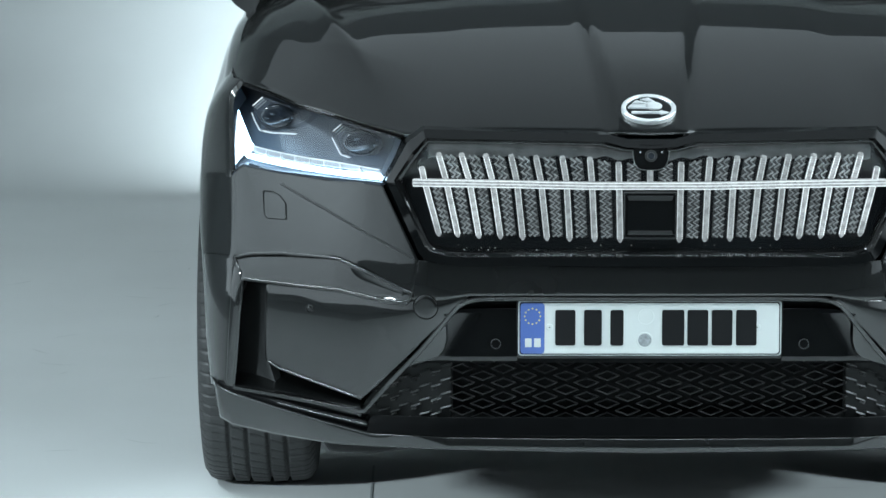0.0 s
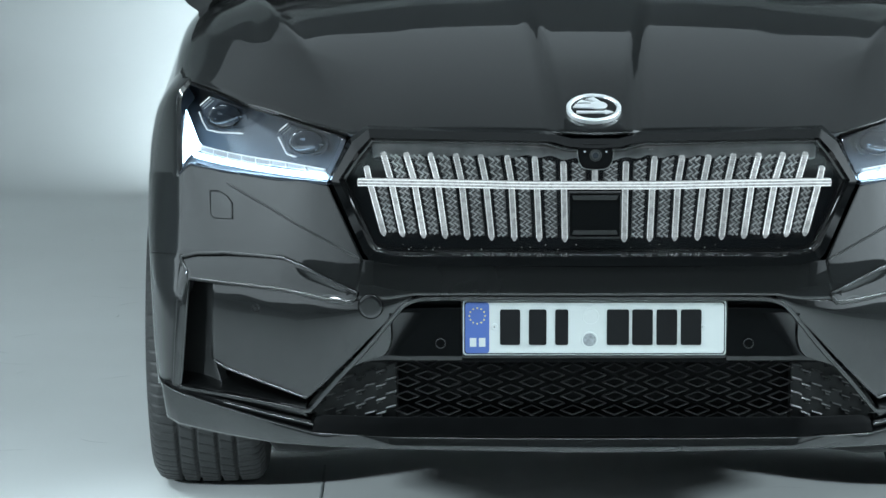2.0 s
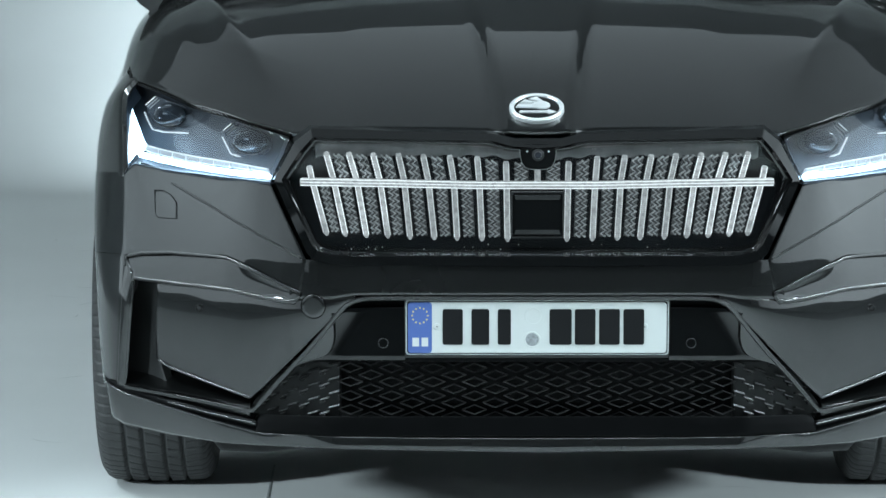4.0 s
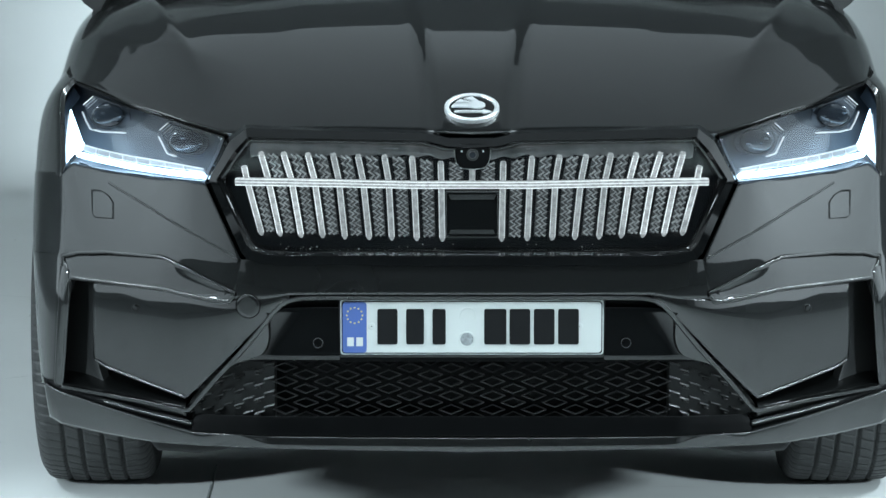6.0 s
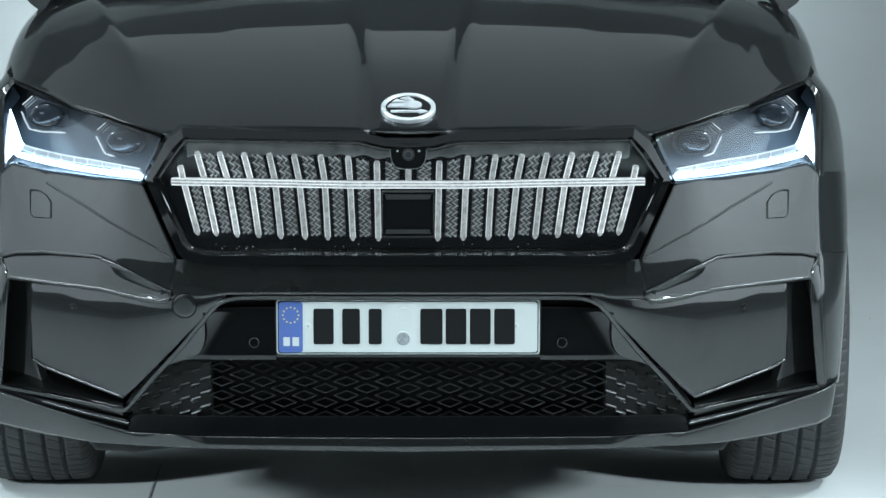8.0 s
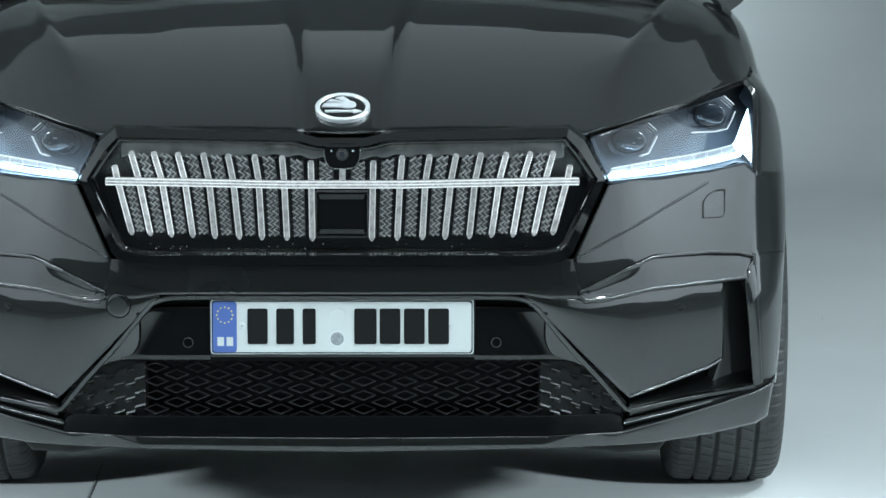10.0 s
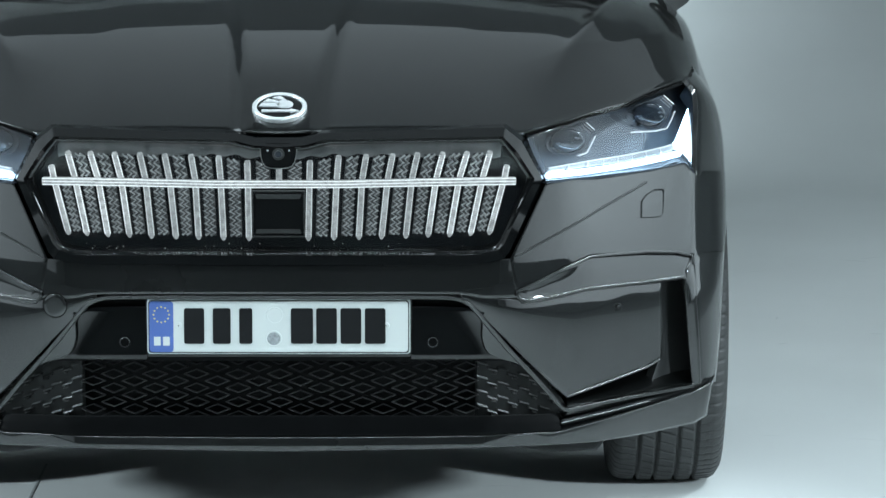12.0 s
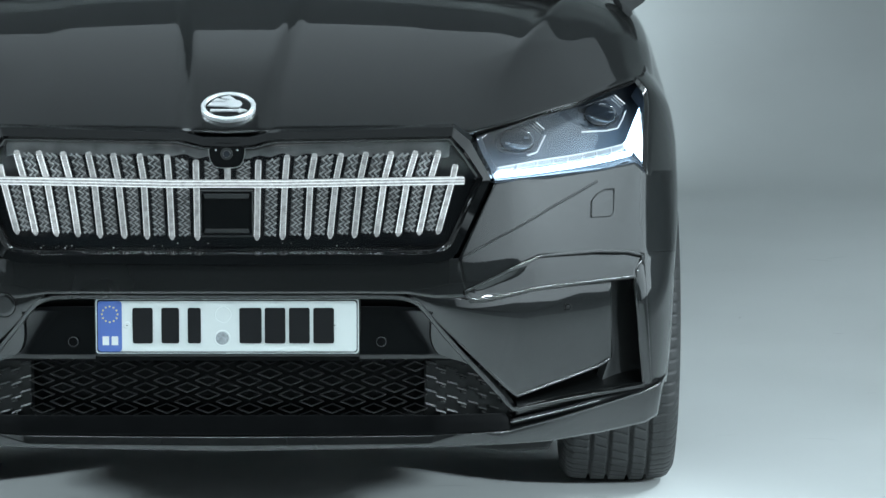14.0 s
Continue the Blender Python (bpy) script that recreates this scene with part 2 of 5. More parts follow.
def box(name, lo, hi, mat, parent=None, label="", bevel=0.0):
    bm = bmesh.new()
    bmesh.ops.create_cube(bm, size=1)
    for v in bm.verts:
        v.co = Vector([(lo[i] + hi[i]) / 2 + v.co[i] * (hi[i] - lo[i]) for i in range(3)])
    if bevel:
        bmesh.ops.bevel(bm, geom=list(bm.edges), offset=bevel, segments=2, affect="EDGES")
    return part(name, bm, mat, parent, label, shade=bool(bevel))


def mirrored(half):
    """A line from one side to the other, from its half that starts at the middle."""
    return [(-x, y, z) for x, y, z in half[:0:-1]] + list(half)


def by_segment(points, k):
    """Each stretch of a polyline cut into k, so that its corners stay."""
    p = arr(points)
    out = [p[i] + (p[i + 1] - p[i]) * t for i in range(len(p) - 1) for t in np.linspace(0, 1, k, endpoint=False)]
    return arr(out + [p[-1]])


# ---- the studio ----
def studio():
    """Floor that curves up into the back wall; unseen walls, dark floor and ceiling that shape reflections."""
    prof = [(-4.4, 0.0), (5.2, 0.0)]
    prof += [(5.2 + 1.6 * math.sin(a), 1.6 - 1.6 * math.cos(a)) for a in np.linspace(0.012, math.pi / 2, 60)]
    prof += [(6.8, 3.8)]
    fl = [p for p in prof if p[0] <= 5.2]
    wl = [p for p in prof if p[0] >= 5.2]
    for name, pts, mat, lab in (("floor", fl, FLOOR, "pale grey painted studio floor with faint scuffs"), ("wall_back", wl, FLOOR, "pale grey seamless studio wall curving up from the floor")):
        verts, faces = [], []
        n, wide = len(pts), 3.9 if name == "floor" else 8.0
        for x in (-wide, wide):
            verts += [(x, y, z) for y, z in pts]
        under = {"floor": (0, 0, -0.1), "wall_back": (0, 0.12, -0.1)}[name]
        for x in (-wide, wide):
            verts += [(x, y + under[1], z + under[2]) for y, z in pts]
        for i in range(n - 1):
            faces.append((i, i + n, i + n + 1, i + 1))
            faces.append((2 * n + i, 2 * n + i + 1, 3 * n + i + 1, 3 * n + i))
        ob = put(name, mesh_of(name, verts, faces, mat))
        tagged(ob, lab, "floor" if name == "floor" else "wall", kind="structure")
    # walls out of view; their tones are set by what the bodywork should reflect
    for name, lo, hi in (("wall_upper", (-8.0, 6.78, 3.8), (8.0, 6.92, 6.5)), ("wall_left", (-8.1, -11, 0), (-8.0, 1.5, 6.5)), ("wall_right", (8.0, -11, 0), (8.1, 1.5, 6.5)), ("wall_front", (-8.1, -11.1, 0), (8.1, -11, 6.5))):
        tagged(box(name, lo, hi, FRONT if name == "wall_front" else DIM), "unseen studio wall, toned for reflections in the car", "wall", kind="structure")
    for name, x in (("wall_left_rear", -8.1), ("wall_right_rear", 8.0)):
        tagged(box(name, (x, 1.5, 0), (x + 0.1, 6.78, 6.5), WALL), "unseen pale side wall, toned for reflections in the car", "wall", kind="structure")
    # unseen dark floor, added so that the bumper panels reflect something dark
    tagged(box("floor_unseen_dark", (-8.1, -11.1, -0.1), (8.1, -4.4, 0.0), DIM), "unseen dark floor added to darken reflections in the car", "floor", kind="structure")
    for x0, x1 in ((-8.1, -3.9), (3.9, 8.1)):
        tagged(box("floor_unseen_dark", (x0, -4.4, -0.1), (x1, 5.2, 0.0), DIM), "unseen dark floor beside the pale one, added to darken reflections", "floor", kind="structure")
    tagged(box("ceiling", (-8.1, -11.1, 6.5), (8.1, 7.0, 6.6), DIM), "dark studio ceiling", "ceiling", kind="structure")


studio()


# ---- the car: surfaces that its panels share ----
def nose(x, z):
    """Depth of the front at that place: flat in the middle, swept back at the sides, leaning back above the bumper."""
    x, z = np.abs(x), np.asarray(z, float)
    t = np.clip((x - 0.30) / 0.28, 0, 1)
    plan = 0.62 * 0.28 * (t ** 3 - t ** 4 / 2) + 0.62 * np.maximum(0, x - 0.58) + 4 * np.maximum(0, x - 0.84) ** 2
    return plan + (0.1 + 0.7 * smooth((x - 0.55) / 0.3)) * 0.5 * ((z - 0.55) + np.sqrt((z - 0.55) ** 2 + 0.0016))


def hood_height(x, y):
    x = np.abs(x)
    mid = 0.856 + 0.44 * (y - 0.045) - 0.2 * (y - 0.045) ** 2
    return mid - 0.008 * (np.minimum(x, 0.36) / 0.36) ** 2 - 0.117 * np.maximum(0, (x - 0.36) / 0.48) ** 1.3


def hood_front(x):
    """The bonnet's front edge in plan."""
    return np.interp(np.abs(x), [0, 0.07, 0.095, 0.44, 0.485, 0.574, 0.70, 0.83, 0.87], [0.03, 0.034, 0.06, 0.085, 0.10, 0.185, 0.335, 0.56, 0.66])


def on_hood(x, lift=0.0, back=0.0):
    y = float(hood_front(x)) + back
    return (x, y, float(hood_height(x, y)) + lift)


def on_nose(grid, off):
    """Lays a grid on the shared front surface, off metres behind it."""
    g = grid.copy()
    g[..., 1] = nose(g[..., 0], g[..., 2]) + off
    return g


def grid_uv(grid):
    v, u = np.meshgrid(np.linspace(0, 1, grid.shape[0]), np.linspace(0, 1, grid.shape[1]), indexing="ij")
    return u, v, np.linalg.norm(grid[0] - grid[-1], axis=1)[None, :]


car = new("car")
tagged(car, "dark graphite grey electric SUV with lit grille on studio floor", "car")


# bonnet
def bonnet():
    nu, nv = 181, 110
    u = np.linspace(-1, 1, nu)
    g = np.zeros((nv, nu, 3))
    for i, v in enumerate(np.linspace(0, 1, nv)):
        x = u * 0.870
        y0 = hood_front(x)
        y = y0 + (1.22 - y0) * v
        x = x * (1 + 0.018 * smooth((y - 0.55) / 0.3))
        z = hood_height(x, y)
        ax = np.abs(x)
        z = z + 0.117 * np.maximum(0, (ax - 0.36) / 0.48) ** 1.3 * 0.22 * smooth((y - y0 - 0.05) / 0.5)
        z = z + 0.066 * np.clip(y - y0 - 0.02, 0, 0.26) * smooth((ax - 0.40) / 0.28)
        half = 0.079 + 0.09 * smooth(y / 1.3)
        z = z + (0.013 + 0.008 * smooth((y - 0.03) / 0.30) - 0.0125 * smooth((y - 0.2) / 0.5)) * (1 - smooth((ax - half + 0.018) / 0.036))
        ridge = np.interp(y, [0.1, 0.35, 0.7, 1.2], [0.50, 0.55, 0.66, 0.76])
        z = z + 0.023 * np.exp(-np.sqrt((ax - ridge) ** 2 + 0.00002) / 0.04) * smooth((y - 0.2) / 0.5)
        z = z - 0.0035 * np.exp(-((ax - 0.70) / 0.04) ** 2) * smooth((y - 0.4) / 0.3)
        z = z - 0.075 * (1 - np.sqrt(1 - np.clip((ax - 0.785) / 0.102, 0, 1) ** 2)) * smooth((y - 0.48) / 0.2)
        g[i] = np.stack([x, y, z], 1)
    panel("bonnet", g, PAINT, car, "dark graphite bonnet with a raised centre", roll=0.0016, flange=0.004, out=(0, -0.3, 1))
    for s in (1, -1):
        edge = [on_hood(x, -0.0022, -0.002) for x in np.linspace(0.49, 0.832, 60)]
        sweep("bonnet_gap", arr(edge), [(-0.002, -0.006), (-0.002, 0.0016), (0.002, 0.0016), (0.002, -0.006)], DARK, car, "dark gap under the bonnet edge", up=(0, -0.6, 0.8), side=s)


bonnet()


BEAD = [(-0.0036, -0.005), (-0.0036, 0.0001), (-0.0027, 0.0007), (-0.0014, 0.0012), (0, 0.0014), (0.0014, 0.0012), (0.0027, 0.0007), (0.0036, 0.0001), (0.0036, -0.005)]


def front_half(s):
    """The panels of one side of the front."""
    lamp_low = [(0.8455, 0.3978, 0.7308), (0.8228, 0.3964, 0.7510), (0.7592, 0.3266, 0.7472), (0.6431, 0.1790, 0.7518), (0.5307, 0.0777, 0.7540)]
    # cheek between headlight and air curtain, split by its crease
    crease = [(0.8438, 0.3783, 0.7075), (0.7584, 0.3167, 0.7345), (0.6421, 0.1572, 0.6906), (0.5341, 0.0608, 0.6432), (0.4570, 0.0204, 0.6075)]
    arch_top = [(0.8355, 0.2786, 0.5824), (0.7395, 0.2151, 0.5922), (0.6237, 0.1257, 0.6002), (0.5466, 0.0699, 0.5736), (0.4692, 0.0283, 0.5406)]
    upper, lower = loft([lamp_low, crease], 60, 10, sag=0.03), loft([crease, arch_top], 60, 16, sag=-0.05)
    sheet = np.vstack([upper, lower[1:]])
    u = np.linspace(0, 1, 60)[None, :]
    rise = np.abs(sheet[..., 2] - lower[0][None, :, 2])
    sheet = on_nose(sheet, -0.0004 * np.exp(-rise / 0.012) * smooth((u - 0.1) / 0.4) + 0.06 * np.maximum(0, sheet[..., 2] - 0.606) * smooth((0.74 - sheet[..., 0]) / 0.1))
    panel("cheek", sheet, PAINT, car, "painted bumper cheek with a sharp crease", roll=0.0002, flange=0.003, side=s)
    sweep("crease_edge", sheet[9, 15:59] + arr((0, -0.0004, 0)), [(x * 0.7, y * 2.0) for x, y in BEAD], PAINT, car, up=(0, -1, 0.5), side=s)
    out0 = [(0.843, 0.402, 0.734), (0.840, 0.363, 0.687), (0.8375, 0.320, 0.634), (0.8358, 0.2808, 0.5809)]
    out1 = [(0.924, 0.62, 0.706), (0.922, 0.56, 0.653), (0.918, 0.5, 0.601), (0.911, 0.437, 0.5616)]
    out2 = [(0.925, 0.95, 0.69), (0.926, 0.85, 0.64), (0.926, 0.73, 0.59), (0.922, 0.59, 0.5412)]
    panel("bumper_end", corner_sheet(out0, out1, out2, curve=True, turn=1.5), PAINT, car, roll=0.0005, flange=0.008, side=s)
    # blade over the air curtain
    blade_top = [(0.8374, 0.2740, 0.5796), (0.7390, 0.2094, 0.5896), (0.6234, 0.1209, 0.5975), (0.5464, 0.0655, 0.5709), (0.4702, 0.0267, 0.5397)]
    blade_mid = [(0.8157, 0.2375, 0.5527), (0.7249, 0.1744, 0.5535), (0.6167, 0.1027, 0.5626), (0.5358, 0.0719, 0.5471), (0.4729, 0.0337, 0.5351)]
    blade_low = [(0.8183, 0.2504, 0.5390), (0.7265, 0.1896, 0.5372), (0.6182, 0.1171, 0.5351), (0.5354, 0.0630, 0.5280), (0.4832, 0.0358, 0.5234)]
    sheet = loft([blade_top, blade_mid, blade_low], 60, 14, curve=False)
    u, v, high = grid_uv(sheet)
    sheet = on_nose(sheet, 0.001 - 0.006 * v + 0.005 * np.sin(math.pi * v) * smooth((u - 0.55) / 0.25) * smooth((1 - u) / 0.1))
    panel("curtain_blade", sheet, PAINT, car, roll=0.007, side=s)
    # upright outer post of the air curtain
    post_out = [(0.8374, 0.2740, 0.5796), (0.8408, 0.2505, 0.5040), (0.8469, 0.2507, 0.4104), (0.8522, 0.2535, 0.3159)]
    post_in = [(0.8157, 0.2469, 0.5396), (0.8207, 0.2423, 0.4820), (0.8280, 0.2446, 0.3997), (0.8367, 0.2493, 0.3144)]
    panel("curtain_frame", loft([post_out, post_in], 24, 5, sag=-0.1), PAINT, car, roll=0.005, side=s)
    # bumper corner outside the post
    cor_in = [(0.8358, 0.2808, 0.5809), (0.8391, 0.2563, 0.5030), (0.8452, 0.2566, 0.4093), (0.8517, 0.2602, 0.3194)]
    cor_out = [(0.9110, 0.4370, 0.5616), (0.9060, 0.4200, 0.4761), (0.9020, 0.4200, 0.3804), (0.8927, 0.4000, 0.2930)]
    cor_far = [(0.9220, 0.5900, 0.5412), (0.9140, 0.5400, 0.4579), (0.9040, 0.5100, 0.3645), (0.8931, 0.5000, 0.2741)]
    panel("bumper_corner", corner_sheet(cor_in, cor_out, cor_far, curve=True, turn=1.2), PAINT, car, roll=0.0005, flange=0.008, side=s)
    # recessed slot and flat inner panel
    slot_a = [(0.8243, 0.3079, 0.5298), (0.8322, 0.3161, 0.4460), (0.8411, 0.3203, 0.3507), (0.8459, 0.3130, 0.2987)]
    slot_b = [(0.7677, 0.2617, 0.5313), (0.7705, 0.2677, 0.4543), (0.7727, 0.2679, 0.3838), (0.7459, 0.2406, 0.3066)]
    panel("curtain_slot", loft([slot_a, slot_b], 20, 8, sag=0.08), SATIN, car, "black vertical air slot", roll=0.0005, side=s)
    pan_top = [(0.7671, 0.2314, 0.5316), (0.6911, 0.1752, 0.5326), (0.6187, 0.1233, 0.5318), (0.5356, 0.0650, 0.5265), (0.4727, 0.0293, 0.5268), (0.4090, 0.0096, 0.5323), (0.3641, 0.0034, 0.5390)]
    pan_bot = [(0.7715, 0.2411, 0.3723), (0.7434, 0.2213, 0.3571), (0.6702, 0.1694, 0.3400), (0.5728, 0.0985, 0.3187), (0.5499, 0.0825, 0.3437), (0.4670, 0.0322, 0.4319), (0.3618, 0.0031, 0.5368)]
    sheet = loft([pan_top, pan_bot], 70, 44)
    u, v, high = grid_uv(sheet)
    brow = 0.02 + 0.19 * smooth((u - 0.04) / 0.36) - v
    lean = 0.5 * (brow + np.sqrt(brow ** 2 + 0.0001)) * smooth((1.0 - u) / 0.2)
    sheet = on_nose(sheet, 0.020 * (1 - smooth(u / 0.8)) + 0.014 * v * (1 - u) - 0.034 * high * 4 * v * (1 - v) + 0.05 * high * lean)
    panel("curtain_panel", sheet, PAINT, car, roll=0.005, flange=0.012, side=s)
    # sill below the panel
    sill_low = [(0.8378, 0.2600, 0.3135), (0.7540, 0.2047, 0.3088), (0.6688, 0.1464, 0.3025), (0.5753, 0.0831, 0.2987)]
    sill_top = [(x - 0.012, y + 0.110, z + 0.042) for x, y, z in sill_low]
    panel("curtain_sill", loft([sill_top, sill_low], 40, 6), PAINT, car, roll=0.001, side=s)
    # rounded edges of the blade, the panel and the crease
    for name, pts in (
        ("blade_edge", [(0.8352, 0.2607, 0.5607), (0.8322, 0.2685, 0.5793), (0.8006, 0.2529, 0.5887), (0.7391, 0.2108, 0.5963), (0.6196, 0.1166, 0.6005), (0.5697, 0.0792, 0.5846), (0.4723, 0.0237, 0.5447), (0.4723, 0.0235, 0.5368), (0.4793, 0.0262, 0.5285), (0.4908, 0.0313, 0.5253), (0.5348, 0.0547, 0.5283), (0.6150, 0.1052, 0.5382), (0.7256, 0.1792, 0.5388), (0.8137, 0.2387, 0.5397), (0.8200, 0.2430, 0.5332), (0.8228, 0.2406, 0.4823), (0.8290, 0.2432, 0.4000), (0.8365, 0.2472, 0.3171)]),
        ("panel_edge", [(0.7662, 0.2337, 0.3712), (0.7405, 0.2155, 0.3582), (0.6699, 0.1652, 0.3408), (0.5749, 0.0958, 0.3192), (0.5472, 0.0769, 0.3459), (0.4669, 0.0301, 0.4323), (0.3753, 0.0041, 0.5287)])):
        sweep(name, by_segment(pts, 6), [(x * 0.75, y * 0.75) for x, y in BEAD], PAINT, car, up=(0, -1, 0.5), side=s)


for s in (1, -1):
    front_half(s)


# middle of the bumper: bar under the grille, splitter
def middle():
    half = [(0.0006, 0.0062, 0.6052), (0.1187, 0.0062, 0.6052), (0.2746, 0.0062, 0.6052), (0.3749, 0.0072, 0.6073), (0.4570, 0.0205, 0.6086), (0.478, 0.03, 0.612)]
    low = [(0.0006, 0.0017, 0.5438), (0.1187, 0.0017, 0.5438), (0.2748, 0.0017, 0.5438), (0.3573, 0.0030, 0.5425), (0.4090, 0.0096, 0.5335), (0.4716, 0.0290, 0.5314), (0.492, 0.037, 0.531)]
    top = [(-x, y, z) for x, y, z in half[:0:-1]] + half
    bot = [(-x, y, z) for x, y, z in low[:0:-1]] + low
    sheet = loft([bot, top], 100, 14)
    u, v, high = grid_uv(sheet)
    sheet = on_nose(sheet, 0.0003 + (-0.02 * high * 4 * v * (1 - v) - 0.005 * (1 - v)) * smooth((0.5 - np.abs(u - 0.5)) / 0.40))
    panel("bumper_bar", sheet, PAINT, car, roll=0.001, flange=0.01)
    # frame round the lower opening, with rounded upper corners
    rim = mirrored([(0, -0.002, 0.537), (0.240, -0.002, 0.537), (0.330, -0.002, 0.536), (0.348, -0.002, 0.534), (0.362, -0.001, 0.530), (0.377, 0.000, 0.522), (0.391, 0.002, 0.507), (0.420, 0.007, 0.470), (0.456, 0.018, 0.426), (0.513, 0.043, 0.361), (0.556, 0.068, 0.308), (0.566, 0.075, 0.297), (0.575, 0.080, 0.294), (0.668, 0.138, 0.302), (0.753, 0.191, 0.308), (0.837, 0.243, 0.313)])
    sweep("intake_rim", by_segment(rim, 4), [(-0.0045, -0.014), (-0.0045, 0.000), (-0.003, 0.0025), (0.003, 0.0025), (0.0045, 0.000), (0.0045, -0.014)], PAINT, car, "painted frame of the lower opening")


middle()


def splitter():
    """One painted lip across the whole front, and at each end two dark steps between it and the air curtain."""
    top = mirrored([(0, -0.008, 0.257), (0.197, -0.008, 0.258), (0.399, -0.002, 0.259), (0.479, 0.023, 0.258), (0.558, 0.066, 0.254), (0.656, 0.126, 0.268), (0.741, 0.179, 0.283), (0.826, 0.233, 0.300), (0.874, 0.267, 0.316), (0.888, 0.34, 0.322)])
    low = mirrored([(0, -0.012, 0.229), (0.198, -0.012, 0.232), (0.400, -0.006, 0.235), (0.539, 0.055, 0.228), (0.634, 0.116, 0.222), (0.744, 0.199, 0.223), (0.840, 0.259, 0.232), (0.867, 0.285, 0.242), (0.878, 0.36, 0.250)])
    sheet = loft([top, low], 180, 14)
    u, v, high = grid_uv(sheet)
    sheet[..., 1] -= 0.06 * high * 4 * v * (1 - v)
    panel("splitter", sheet, PAINT, car, "painted lip along the bottom of the bumper", roll=0.0012, flange=0.03)
    for s in (1, -1):
        rim = [(0.871, 0.274, 0.317), (0.837, 0.250, 0.312), (0.753, 0.198, 0.306), (0.668, 0.146, 0.299), (0.575, 0.090, 0.290)]
        inner = [(0.868, 0.285, 0.314), (0.831, 0.262, 0.307), (0.750, 0.212, 0.296), (0.664, 0.160, 0.287), (0.566, 0.098, 0.277)]
        step = [(0.866, 0.272, 0.313), (0.827, 0.244, 0.305), (0.745, 0.186, 0.293), (0.660, 0.134, 0.281), (0.561, 0.072, 0.270)]
        notch = [(0.866, 0.280, 0.312), (0.827, 0.252, 0.302), (0.745, 0.196, 0.287), (0.660, 0.144, 0.273), (0.561, 0.084, 0.262)]
        lip = [(0.866, 0.268, 0.311), (0.826, 0.236, 0.299), (0.741, 0.182, 0.282), (0.656, 0.129, 0.267), (0.558, 0.069, 0.253)]
        for edges in ([rim, inner], [inner, step], [step, notch], [notch, lip]):
            panel("splitter_step", loft(edges, 40, 4), TRIM, car, "black step between lip and air curtain", roll=0.0004, flange=0.006, side=s)
        sweep("splitter_edge", by_segment(lip[1:], 10) + arr((0, -0.002, 0)), [(x * 0.7, y * 0.7) for x, y in BEAD], PAINT, car, up=(0, -1, 0.5), side=s)
        sweep("splitter_edge", by_segment(step[2:], 10), [(x * 0.6, y * 0.6) for x, y in BEAD], PAINT, car, up=(0, -1, 0.5), side=s)


splitter()


# wheels
def wheel_mesh():
    """Tyre section turned round the axle, with grooves round it and cuts across the ribs."""
    r, w = 0.362, 0.125
    prof = [(-0.108, 0.245), (-0.122, 0.27), (-w, 0.30), (-0.121, 0.335), (-0.110, 0.352)]
    xs = np.linspace(-0.098, 0.098, 57)
    for x in xs:
        d = 0.009 if any(abs(x - g) < 0.0040 for g in (-0.062, -0.022, 0.022, 0.062)) else 0.0
        prof.append((x, r - 0.004 * (x / 0.098) ** 2 - d))
    prof += [(-a, b) for a, b in prof[4::-1]]
    seg, k = 720, len(prof)
    verts, faces = [], []
    for i in range(seg):
        a = 2 * math.pi * i / seg
        for x, q in prof:
            lag = int(round(abs(x) * 30))
            cut = 0.006 if (i + lag) % 8 < 1 and abs(x) > 0.066 and q > 0.330 else 0.0
            cut = 0.005 if (i - int(x * 160)) % 10 < 1 and abs(x) < 0.056 and q > 0.355 else cut
            verts.append((x, (q - cut) * math.cos(a), (q - cut) * math.sin(a)))
    for i in range(seg):
        for j in range(k - 1):
            i2 = (i + 1) % seg
            faces.append((i * k + j, i * k + j + 1, i2 * k + j + 1, i2 * k + j))
    return mesh_of("tyre", verts, faces, TYRE), r


tyre_mesh, tyre_r = wheel_mesh()
for s in (1, -1):
    for y in (0.825, 3.665):
        wheel = new("wheel")
        wheel.parent = car
        wheel.location = (s * 0.804, y, tyre_r)
        put("tyre", tyre_mesh, wheel, "black road tyre with grooved tread")
        disc("rim", (s * 0.095, 0, 0), (s, 0, 0), 0.245, 0.012, ALLOY, wheel, "dark alloy rim", inner=0.07)
        disc("hub", (s * 0.08, 0, 0), (s, 0, 0), 0.09, 0.022, BLACK, wheel)



